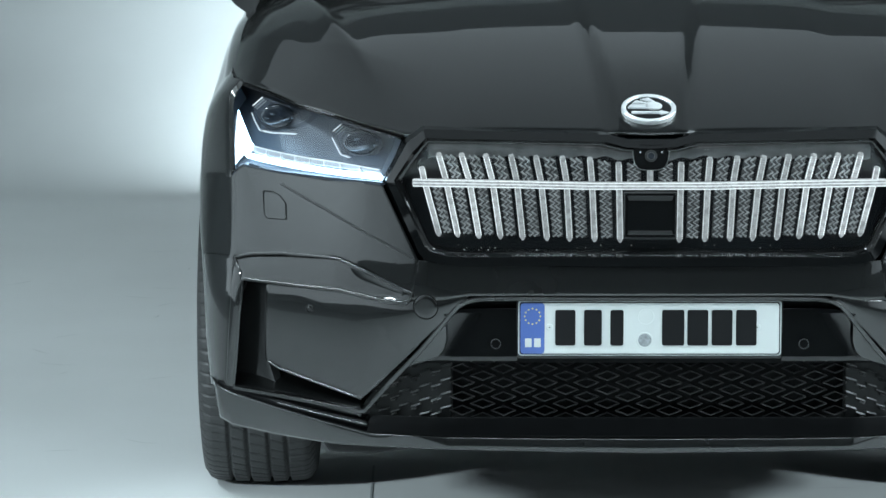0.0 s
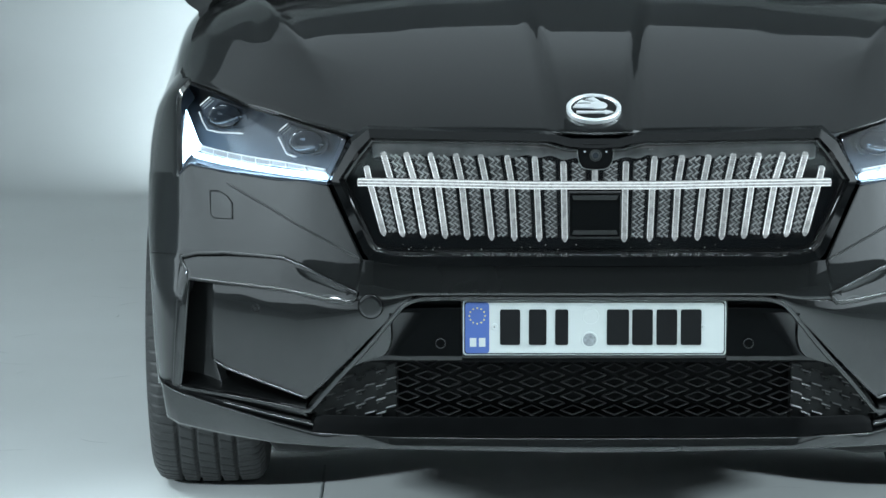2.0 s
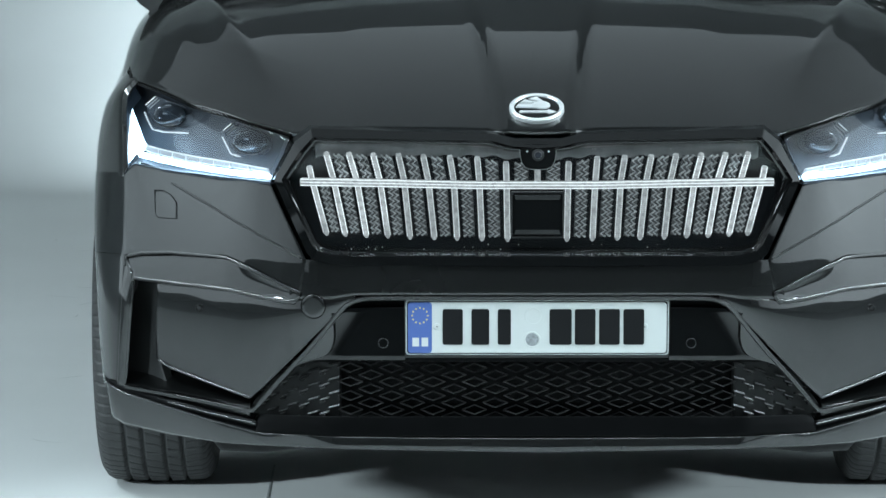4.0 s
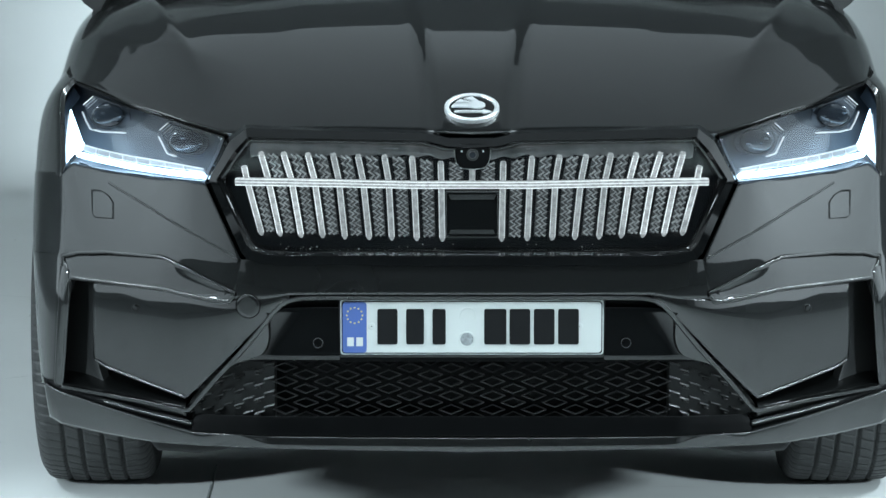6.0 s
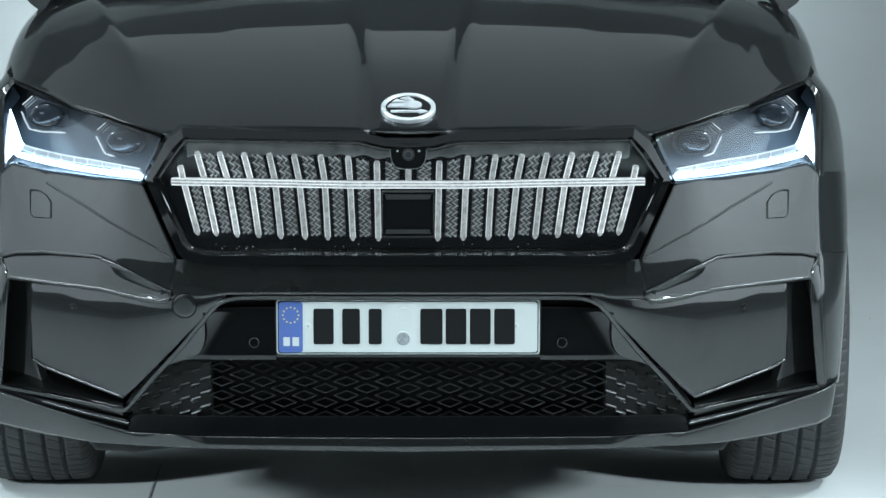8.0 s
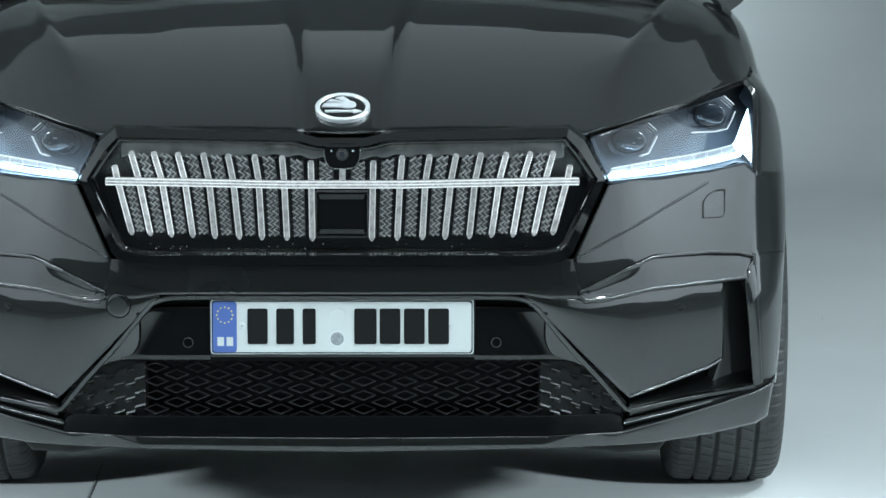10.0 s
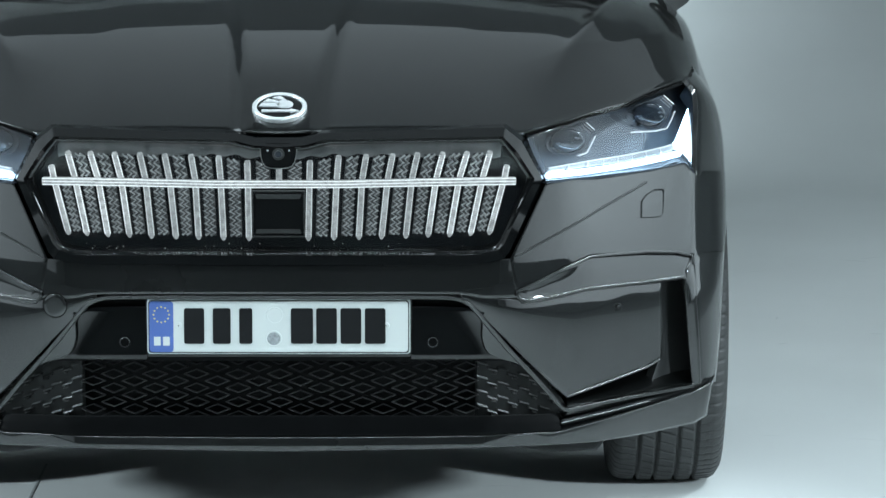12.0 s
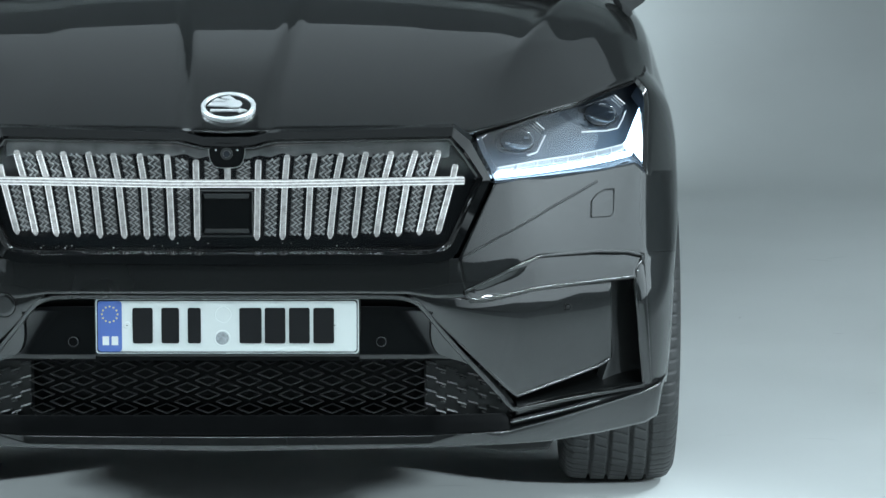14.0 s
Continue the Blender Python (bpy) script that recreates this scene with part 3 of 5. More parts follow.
# ---- front wings, bodywork behind the front ----
def wing(s):
    fore = [(0.829, 0.52, 0.918), (0.842, 0.49, 0.905), (0.853, 0.47, 0.882), (0.851, 0.43, 0.807), (0.847, 0.395, 0.726)]
    wide = [(0.86, 0.7, 0.916), (0.887, 0.74, 0.878), (0.912, 0.75, 0.831), (0.924, 0.7, 0.764), (0.924, 0.62, 0.696)]
    back = [(0.870, 1.45, 0.975), (0.900, 1.45, 0.92), (0.918, 1.45, 0.87), (0.922, 1.45, 0.80), (0.922, 1.45, 0.730)]
    panel("front_wing", corner_sheet(fore, wide, back, curve=True, turn=2.3), PAINT, car, "dark graphite front wing", roll=0.0004, flange=0.01, out=(s, -0.4, 0.2), side=s)
    # side of the body with both wheel arches
    def arch(cy, r, a0, a1):
        return [(0.918, cy + r * math.cos(a), 0.362 + r * math.sin(a)) for a in np.linspace(radians(a0), radians(a1), 14)]
    low = [(0.918, 1.29, 0.755)] + arch(0.90, 0.40, 60, -8) + [(0.912, 1.34, 0.25), (0.912, 3.22, 0.25)] + arch(3.665, 0.40, 188, -8) + [(0.92, 4.1, 0.27), (0.86, 4.55, 0.30)]
    belt = [(0.872, 1.30, 0.93), (0.89, 2.0, 0.95), (0.89, 3.0, 0.97), (0.88, 3.8, 0.99), (0.80, 4.55, 1.02)]
    panel("body_side", loft([belt, low], 120, 24), PAINT, car, "dark graphite doors and rear wing", out=(1, 0, 0) if s > 0 else (-1, 0, 0), side=s)
    shoulder = [(0.80, 1.25, 1.03), (0.80, 2.0, 1.06), (0.80, 3.0, 1.08), (0.79, 3.8, 1.09), (0.70, 4.5, 1.08)]
    panel("shoulder", loft([belt, shoulder], 40, 6), PAINT, car, out=(s, 0, 1), side=s)
    roofline = [(0.74, 1.35, 1.10), (0.62, 2.05, 1.53), (0.60, 2.8, 1.58), (0.60, 3.7, 1.52), (0.66, 4.4, 1.14)]
    panel("side_window", loft([shoulder, roofline], 40, 8, sag=0), WINDOW, car, "dark tinted side windows", out=(s, 0, 0.3), side=s)
    sweep("roof_rail", resample([(x, y, z + 0.012) for x, y, z in roofline], 40, True), [(-0.02, 0), (-0.014, 0.014), (0.014, 0.014), (0.02, 0)], BLACK, car, up=(0, 0, 1), side=s)
    # door mirror on its foot
    shell = new("door_mirror")
    shell.parent = car
    bm = bmesh.new()
    bmesh.ops.create_uvsphere(bm, u_segments=28, v_segments=16, radius=1)
    for v in bm.verts:
        c = v.co
        v.co = Vector((s * (0.985 + 0.125 * c.x * abs(c.x) ** -0.25 if c.x else s * 0.985), 1.50 + 0.075 * (c.y if c.y < 0 else 0.35 * c.y), 1.115 + 0.075 * c.z))
    part("mirror_shell", bm, BLACK, shell, "gloss black mirror shell", True)
    sweep("mirror_foot", arr([(0.80, 1.42, 0.975), (0.86, 1.47, 1.01), (0.92, 1.50, 1.07)]), [(-0.04, -0.022), (-0.04, 0.022), (0.04, 0.022), (0.04, -0.022)], SATIN, shell, up=(0, 0, 1), side=s)


for s in (1, -1):
    wing(s)


def cabin():
    cowl = mirrored([(0, 1.16, 1.085), (0.45, 1.20, 1.075), (0.78, 1.30, 1.03)])
    head = mirrored([(0, 1.95, 1.555), (0.35, 1.97, 1.55), (0.62, 2.05, 1.53)])
    panel("windscreen", loft([cowl, head], 40, 16, sag=-0.03), WINDOW, car, "dark windscreen", out=(0, -0.6, 1))
    mid = mirrored([(0, 2.8, 1.616), (0.35, 2.8, 1.61), (0.60, 2.8, 1.58)])
    tail = mirrored([(0, 3.8, 1.56), (0.35, 3.8, 1.555), (0.60, 3.75, 1.52)])
    panel("roof", loft([head, mid, tail], 30, 24, across=True), PAINT, car, "dark graphite roof", out=(0, 0, 1))
    sill = mirrored([(0, 4.52, 1.13), (0.4, 4.50, 1.12), (0.68, 4.40, 1.09)])
    panel("rear_window", loft([tail, sill], 30, 10), WINDOW, car, "dark rear window", out=(0, 1, 1))
    low = mirrored([(0, 4.65, 0.62), (0.5, 4.63, 0.62), (0.88, 4.48, 0.62)])
    base = mirrored([(0, 4.58, 0.28), (0.5, 4.56, 0.28), (0.85, 4.45, 0.30)])
    panel("tailgate", loft([sill, low], 30, 12), PAINT, car, out=(0, 1, 0.2))
    panel("rear_bumper", loft([low, base], 30, 8), PAINT, car, out=(0, 1, 0))
    box("underbody", (-0.66, 0.20, 0.21), (0.66, 4.4, 0.30), DARK, car, "dark flat underbody", 0.02)
    box("cabin_tub", (-0.70, 1.5, 0.30), (0.70, 4.2, 1.0), DARK, car)
    for s in (1, -1):
        box("arch_liner", (min(s * 0.62, s * 0.91), 0.62, 0.735), (max(s * 0.62, s * 0.91), 1.3, 0.75), DARK, car)
        box("arch_inner", (min(s * 0.60, s * 0.63), 0.42, 0.24), (max(s * 0.60, s * 0.63), 1.4, 0.75), DARK, car)
    # dark core behind the front panels
    g = np.zeros((16, 60, 3))
    for i, z in enumerate(np.linspace(0.235, 0.80, 16)):
        x = np.linspace(-0.80, 0.80, 60)
        g[i] = np.stack([x, nose(x, z) + 0.11 + 0.16 * smooth((np.abs(x) - 0.33) / 0.1) * smooth((z - 0.56) / 0.08), np.full(60, z)], 1)
    panel("front_core", g, DARK, car, "dark structure behind the bumper", flange=0.2)


cabin()


# ---- grille ----
def grille():
    base = new("grille")
    base.parent = car
    base["label"] = "gloss black hexagonal grille with lit crystal ribs"
    loops = (
        [(0.0006, 0.0343, 0.8519), (0.0429, 0.0344, 0.8530), (0.0796, 0.0353, 0.8618), (0.4500, 0.0558, 0.8717), (0.4867, 0.0677, 0.8422), (0.5298, 0.0819, 0.7613), (0.4600, 0.0344, 0.6170), (0.4480, 0.0280, 0.6060), (0.4200, 0.0200, 0.5990), (0.3700, 0.0150, 0.5965), (0.0006, 0.0096, 0.5960)],
        [(0.0007, 0.0252, 0.8508), (0.0451, 0.0252, 0.8508), (0.0829, 0.0261, 0.8596), (0.4450, 0.0448, 0.8685), (0.4793, 0.0551, 0.8403), (0.5210, 0.0682, 0.7632), (0.4550, 0.0200, 0.6230), (0.4430, 0.0140, 0.6120), (0.4150, 0.0060, 0.6050), (0.3650, -0.0030, 0.6025), (0.0006, -0.0060, 0.6020)],
        [(0.0007, 0.0184, 0.8326), (0.0495, 0.0187, 0.8359), (0.0917, 0.0198, 0.8469), (0.4425, 0.0373, 0.8515), (0.4699, 0.0443, 0.8215), (0.5057, 0.0552, 0.7649), (0.4450, 0.0215, 0.6390), (0.4330, 0.0150, 0.6285), (0.4060, 0.0075, 0.6220), (0.3600, -0.0015, 0.6205), (0.0006, -0.0048, 0.6200)],
        [(0.0006, 0.0338, 0.8262), (0.0529, 0.0341, 0.8295), (0.0952, 0.0352, 0.8406), (0.4400, 0.0518, 0.8441), (0.4663, 0.0579, 0.8119), (0.4986, 0.0675, 0.7633), (0.4400, 0.0318, 0.6415), (0.4285, 0.0270, 0.6315), (0.4030, 0.0210, 0.6255), (0.3560, 0.0160, 0.6245), (0.0006, 0.0139, 0.6243)],
        [(0.0006, 0.0355, 0.8237), (0.0552, 0.0358, 0.8270), (0.0975, 0.0369, 0.8381), (0.4378, 0.0529, 0.8417), (0.4618, 0.0581, 0.8107), (0.4930, 0.0668, 0.7634), (0.4370, 0.0330, 0.6435), (0.4260, 0.0285, 0.6335), (0.4010, 0.0230, 0.6275), (0.3540, 0.0180, 0.6264), (0.0006, 0.0161, 0.6262)],
        [(0.0005, 0.0716, 0.8146), (0.0587, 0.0719, 0.8180), (0.1012, 0.0731, 0.8291), (0.4353, 0.0883, 0.8328), (0.4571, 0.0925, 0.8029), (0.4861, 0.1001, 0.7589), (0.4345, 0.0691, 0.6415), (0.4245, 0.0650, 0.6350), (0.4000, 0.0600, 0.6306), (0.3530, 0.0560, 0.6297), (0.0005, 0.0534, 0.6295)])
    rings = []
    loops = ([(x, b[1] + 0.03, z) for (x, _, z), b in zip(loops[0], loops[1])], *loops[1:])
    for lp in loops:
        h = by_segment(lp, 8)
        o = h[::-1][1:-1].copy()
        o[:, 0] *= -1
        rings.append(np.vstack([h, o]))
    n, verts, faces = len(rings[0]), [], []
    for r in rings:
        verts += list(r)
    for i in range(len(rings) - 1):
        for j in range(n):
            faces.append((i * n + j, i * n + (j + 1) % n, (i + 1) * n + (j + 1) % n, (i + 1) * n + j))
    me = mesh_of("surround", verts, faces, BLACK)
    me.set_sharp_from_angle(angle=radians(30))
    put("surround", me, base, "gloss black bevelled grille surround")
    top = mirrored([(0.0005, 0.0784, 0.8329), (0.2311, 0.0784, 0.8329), (0.4505, 0.0987, 0.8383)])
    mid = mirrored([(0.0005, 0.0715, 0.7627), (0.2312, 0.0715, 0.7627), (0.5026, 0.1129, 0.7572)])
    low = mirrored([(0.0004, 0.0575, 0.6198), (0.2314, 0.0575, 0.6198), (0.4454, 0.0759, 0.6238)])
    panel("backing", loft([top, mid, low], 60, 20), LAMPBLACK, base, "dark backing behind the crystals")
    # clear cover
    top = mirrored([(0.0006, 0.0440, 0.8236), (0.0741, 0.0450, 0.8280), (0.2300, 0.0460, 0.8369), (0.4368, 0.0610, 0.8405)])
    brow = mirrored([(0.0006, 0.0340, 0.8030), (0.0741, 0.0342, 0.8060), (0.2300, 0.0345, 0.8130), (0.4480, 0.0560, 0.8150)])
    mid = mirrored([(0.0006, 0.0310, 0.7682), (0.1187, 0.0310, 0.7682), (0.2301, 0.0310, 0.7682), (0.4919, 0.0672, 0.7633)])
    low = mirrored([(0.0006, 0.0171, 0.6260), (0.1188, 0.0172, 0.6271), (0.2303, 0.0173, 0.6283), (0.4091, 0.0256, 0.6281), (0.4374, 0.0340, 0.6415)])
    panel("cover", loft([top, brow, mid, low], 60, 40, across=True), COVER, base, "clear glossy cover", roll=0.001, flange=0.003)
    # added band: the pale reflection along the cover's top, put in as a faint glow
    band_top = mirrored([(0.0005, 0.062, 0.818), (0.05, 0.062, 0.820), (0.10, 0.063, 0.832), (0.2300, 0.064, 0.834), (0.4400, 0.082, 0.838)])
    band_low = mirrored([(0.0005, 0.060, 0.806), (0.05, 0.060, 0.807), (0.10, 0.061, 0.812), (0.2300, 0.062, 0.811), (0.4380, 0.080, 0.806)])
    sheet = loft([band_top, band_low], 120, 6)
    sheet[..., 2] += 0.003 * np.sin(np.linspace(0, 36 * math.pi, 120))[None, :] * np.linspace(0, 1, 6)[:, None]
    panel("cover_sheen", sheet, SHEEN, base, "faintly glowing band standing in for the reflection in the cover", roll=0.001, flange=0.004)
    # ribs: each a bevelled bar above and below the cross bar
    prof = [(-0.0060, -0.008), (-0.0060, 0.001), (-0.0035, 0.005), (0.0035, 0.005), (0.0060, 0.001), (0.0060, -0.008)]
    tops = [(0.0619, 0.0455, 0.8033), (0.1188, 0.0465, 0.8133), (0.1734, 0.0467, 0.8155), (0.2258, 0.0468, 0.8167), (0.2749, 0.0470, 0.8189), (0.3251, 0.0473, 0.8200), (0.3731, 0.0499, 0.8208), (0.4182, 0.0575, 0.8209), (0.4512, 0.0643, 0.7919)]
    mids = [(0.0608, 0.0414, 0.7623), (0.1144, 0.0414, 0.7623), (0.1646, 0.0415, 0.7634), (0.2148, 0.0415, 0.7634), (0.2627, 0.0416, 0.7645), (0.3107, 0.0418, 0.7656), (0.3565, 0.0431, 0.7665), (0.4025, 0.0488, 0.7669), (0.4456, 0.0598, 0.7654)]
    lows = [(0.0586, 0.0298, 0.6444), (0.1088, 0.0300, 0.6455), (0.1580, 0.0301, 0.6466), (0.2026, 0.0302, 0.6477), (0.2506, 0.0303, 0.6489), (0.2942, 0.0305, 0.6511), (0.3366, 0.0310, 0.6521), (0.3781, 0.0340, 0.6540), (0.4152, 0.0405, 0.6552)]
    for s in (1, -1):
        for a, b, c in zip(tops, mids, lows):
            end = 0.92 + 0.08 * (-1.0) ** np.arange(25)
            end[0] = 0.6
            sweep("rib", by_segment([a, b], 24), prof, CRYSTAL, base, "lit clear crystal rib", side=s, taper=end)
            tip = 0.92 + 0.08 * (-1.0) ** np.arange(61)
            tip[-4:] = (0.85, 0.7, 0.5, 0.25)
            sweep("rib", by_segment([b, c], 60), prof, CRYSTAL, base, "lit clear crystal rib", side=s, taper=tip)
            for p, q, k, f in ((a, b, 16, 0.12), (b, c, 48, 0.06)):
                p, q = arr(p), arr(q)
                notch = 0.62 + 0.38 * (-1.0) ** np.arange(k + 1)
                for dx in (-0.0052, 0.0052):
                    run = by_segment([p + (q - p) * f, p + (q - p) * (0.93 if k > 20 else 0.9)], k) + arr((dx, -0.0035, 0))
                    sweep("beading", run, [(-0.0012, -0.003), (-0.0012, 0.001), (0.0012, 0.001), (0.0012, -0.003)], GLINT, base, "bright beaded edge of the rib", side=s, taper=notch, shade=False)
        # rippled crystal strips between the ribs
        for k in range(len(lows)):
            o = (tops[k - 1], mids[k - 1], lows[k - 1]) if k else ((0.0006, 0.0455, 0.8033), (0.0006, 0.0414, 0.7623), (0.0005, 0.0298, 0.6444))
            i = (tops[k], mids[k], lows[k])
            for up in (True, False):
                if k == 0 and not up:
                    continue
                p0, p1, q0, q1 = (i[0], i[1], o[0], o[1]) if up else (i[1], i[2], o[1], o[2])
                p0, p1, q0, q1 = map(arr, (p0, p1, q0, q1))
                if k == 8 and up:
                    continue
                rows = 3 if up else 8
                v = np.linspace(0.10, 0.93, rows * 8 + 1)
                u = np.linspace(0.27, 0.73, 9)
                g = np.zeros((len(v), len(u), 3))
                for a, vv in enumerate(v):
                    for b, uu in enumerate(u):
                        ph = (a / 8 + 1.1 * abs(((b / 8 * 2) % 1) - 0.5)) % 1
                        tri = abs(2 * ph - 1)
                        w = p0 * (1 - vv) + p1 * vv
                        e = q0 * (1 - vv) + q1 * vv
                        g[a, b] = w * (1 - uu) + e * uu + arr((0, 0.012 - 0.009 * tri, 0))
                h, w = g.shape[:2]
                quads = [(r * w + c, r * w + c + 1, r * w + w + c + 1, r * w + w + c) for r in range(h - 1) for c in range(w - 1)]
                me = mesh_of("crystal_strip", flip(g, s).reshape(-1, 3), [f[::s] for f in quads], FACET, False)
                put("crystal_strip", me, base, "rippled clear crystal strip")
                for col in (0.36, 0.56):
                    path = []
                    for a in range(rows * 2 + 1):
                        vv, uu = 0.10 + 0.83 * a / (rows * 2), col + (0.12 if a % 2 else -0.08)
                        path.append((p0 * (1 - vv) + p1 * vv) * (1 - uu) + (q0 * (1 - vv) + q1 * vv) * uu + arr((0, 0.003, 0)))
                    sweep("crystal_ridge", arr(path), [(-0.0026, -0.004), (0, 0.0012), (0.0026, -0.004)], ZIGZAG, base, "bright zigzag crystal ridge", side=s, shade=False)
    cross = mirrored([(0.0006, 0.0329, 0.7567), (0.1187, 0.0329, 0.7567), (0.2747, 0.0332, 0.7600), (0.4021, 0.0402, 0.7613), (0.4679, 0.0594, 0.7598)])
    sweep("cross_bar", by_segment(cross, 10), [(-0.0075, -0.012), (-0.0075, 0.001), (-0.004, 0.004), (0, 0.005), (0.004, 0.004), (0.0075, 0.001), (0.0075, -0.012)], CRYSTAL, base, "lit clear crystal cross bar")
    for dz in (-0.0058, 0.0005, 0.0062):
        line = by_segment(cross, 10) + arr((0, -0.0042, dz))
        sweep("bar_line", line, [(-0.0008, -0.002), (-0.0006, 0.0012), (0.0006, 0.0012), (0.0008, -0.002)], GLINT, base, "bright groove of the cross bar")
    c0, c1 = (0.0006, 0.0438, 0.7867), (0.0006, 0.0414, 0.7623)
    sweep("rib", by_segment([c0, c1], 4), prof, CRYSTAL, base, "lit clear crystal rib")
    # radar window below the cross bar
    a, b = (0.0496, 0.0314, 0.7422), (0.0463, 0.0232, 0.6589)
    x, z0, z1 = 0.049, b[2], a[2]
    slab("radar_window", [(-x, 0.012, z0), (x, 0.012, z0), (x, 0.016, z1), (-x, 0.016, z1)], (0, 0.02, 0), BLACK, base, "square black radar window", 0.004)
    f0, f1 = z0 - 0.004, z1 + 0.003
    slab("radar_sill", [(-x + 0.004, 0.0105, z0 + 0.003), (x - 0.004, 0.0105, z0 + 0.003), (x - 0.006, 0.0115, z0 + 0.012), (-x + 0.006, 0.0115, z0 + 0.012)], (0, 0.004, 0), SATIN, base, "grey lower edge of the radar window", 0.001)
    slab("radar_brow", [(-x + 0.006, 0.0135, z1 - 0.012), (x - 0.006, 0.0135, z1 - 0.012), (x - 0.003, 0.0145, z1 - 0.002), (-x + 0.003, 0.0145, z1 - 0.002)], (0, 0.004, 0), SATIN, base, "grey upper edge of the radar window", 0.001)
    sweep("radar_frame", by_segment([(-x - 0.002, 0.018, f0), (x + 0.002, 0.018, f0), (x + 0.002, 0.018, f1), (-x - 0.002, 0.018, f1), (-x - 0.002, 0.018, f0)], 3), [(-0.0015, -0.006), (-0.0015, 0.002), (0.0015, 0.002), (0.0015, -0.006)], SATIN, base)
    # camera pod under the surround
    c = arr((0.0007, 0.0207, 0.8155))
    half = [(0, 0.034), (0.030, 0.030), (0.036, 0.0), (0.030, -0.018), (0.022, -0.025), (0, -0.026)]
    loop = [(c[0] + x, c[1] + 0.0, c[2] + z) for x, z in half[1:-1]] + [(c[0] - x, c[1], c[2] + z) for x, z in half[-1:0:-1] if x >= 0]
    slab("camera_pod", loop, (0, 0.05, 0), BLACK, base, "gloss black camera pod", 0.006)
    disc("camera_bezel", c + arr((0, -0.001, 0.003)), (0, -1, 0.1), 0.0120, 0.004, SATIN, base, "", 0.007)
    disc("camera_lens", c + arr((0, -0.001, 0.003)), (0, -1, 0.1), 0.0068, 0.003, PROJ, base, "small round camera lens")
    disc("camera_ring", c + arr((0, -0.003, 0.003)), (0, -1, 0.1), 0.0078, 0.004, ALLOY, base, "", 0.0062)
    outline = [(c[0] + x, c[1] - 0.001, c[2] + z) for x, z in ((-0.036, 0.012), (-0.035, 0.0), (-0.030, -0.016), (-0.021, -0.0235), (0, -0.0255), (0.021, -0.0235), (0.030, -0.016), (0.035, 0.0), (0.036, 0.012))]
    sweep("pod_edge", resample(outline, 40, True), [(-0.0007, -0.004), (-0.0007, 0.0008), (0.0007, 0.0008), (0.0007, -0.004)], SILVER, base, "thin bright edge of the camera pod")
    # glints in the gloss black, put in as scattered tiny silver discs
    rng = random.Random(11)
    for k in range(22):
        x, zc = rng.uniform(-0.39, 0.39), 0.636 + rng.choice((-0.004, 0.0, 0.0, 0.005))
        r = rng.choice((0.0006, 0.0006, 0.0008, 0.0011))
        disc("glint_dot", (x, float(nose(x, zc)) + 0.006, zc), (0, -1, 0.6), r, 0.002, SILVER, base, "tiny silver disc standing in for a glint", seg=8, bevel=0.0002)
    for x in (-0.173, -0.168, -0.152, -0.147, 0.108, 0.113, 0.262):
        disc("glint_dot", (x, float(nose(x, 0.829)) + 0.004, 0.829), (0, -1, 0.6), 0.0009, 0.002, SILVER, base, "tiny silver disc standing in for a glint", seg=8, bevel=0.0002)
    for dx in (-0.021, 0.021):
        disc("camera_screw", c + arr((dx, 0.0, 0.010)), (0, -1, 0.3), 0.0022, 0.002, CHROME, base, "", seg=10, bevel=0.0004)
    # row of small cooling slots along the bottom
    for k in range(-17, 18):
        x = k * 0.021
        zc = (0.0006, 0.0070, 0.6141)[2] + 0.0
        y = float(nose(x, zc)) + 0.001
        slab("slot", [(x - 0.0099, y, zc - 0.0055), (x + 0.0099, y, zc - 0.0055), (x + 0.0099, y, zc + 0.0045), (x - 0.0099, y, zc + 0.0045)], (0, -0.003, 0), BLACK, base, "", 0.001)


grille()


# ---- headlights ----
def tray(name, grid, deep, mat, parent, label, side):
    """A bowl behind a curved face: its floor set back, with walls round it."""
    g = flip(grid, side)
    h, w, _ = g.shape
    c = g.reshape(-1, 3).mean(0)
    floor_ = c + (g - c) * 0.96 + arr((0, deep, 0))
    ring = [(0, j) for j in range(w)] + [(i, w - 1) for i in range(1, h)] + [(h - 1, j) for j in range(w - 2, -1, -1)] + [(i, 0) for i in range(h - 2, 0, -1)]
    verts = list(floor_.reshape(-1, 3)) + [floor_[i, j] for i, j in ring] + [g[i, j] + arr((0, 0.004, 0)) for i, j in ring]
    idx = np.arange(h * w).reshape(h, w)
    faces = [(idx[i, j], idx[i, j + 1], idx[i + 1, j + 1], idx[i + 1, j]) for i in range(h - 1) for j in range(w - 1)]
    a, n = h * w, len(ring)
    faces += [(a + k, a + (k + 1) % n, a + n + (k + 1) % n, a + n + k) for k in range(n)]
    put(name, mesh_of(name, verts, faces, mat), parent, label)


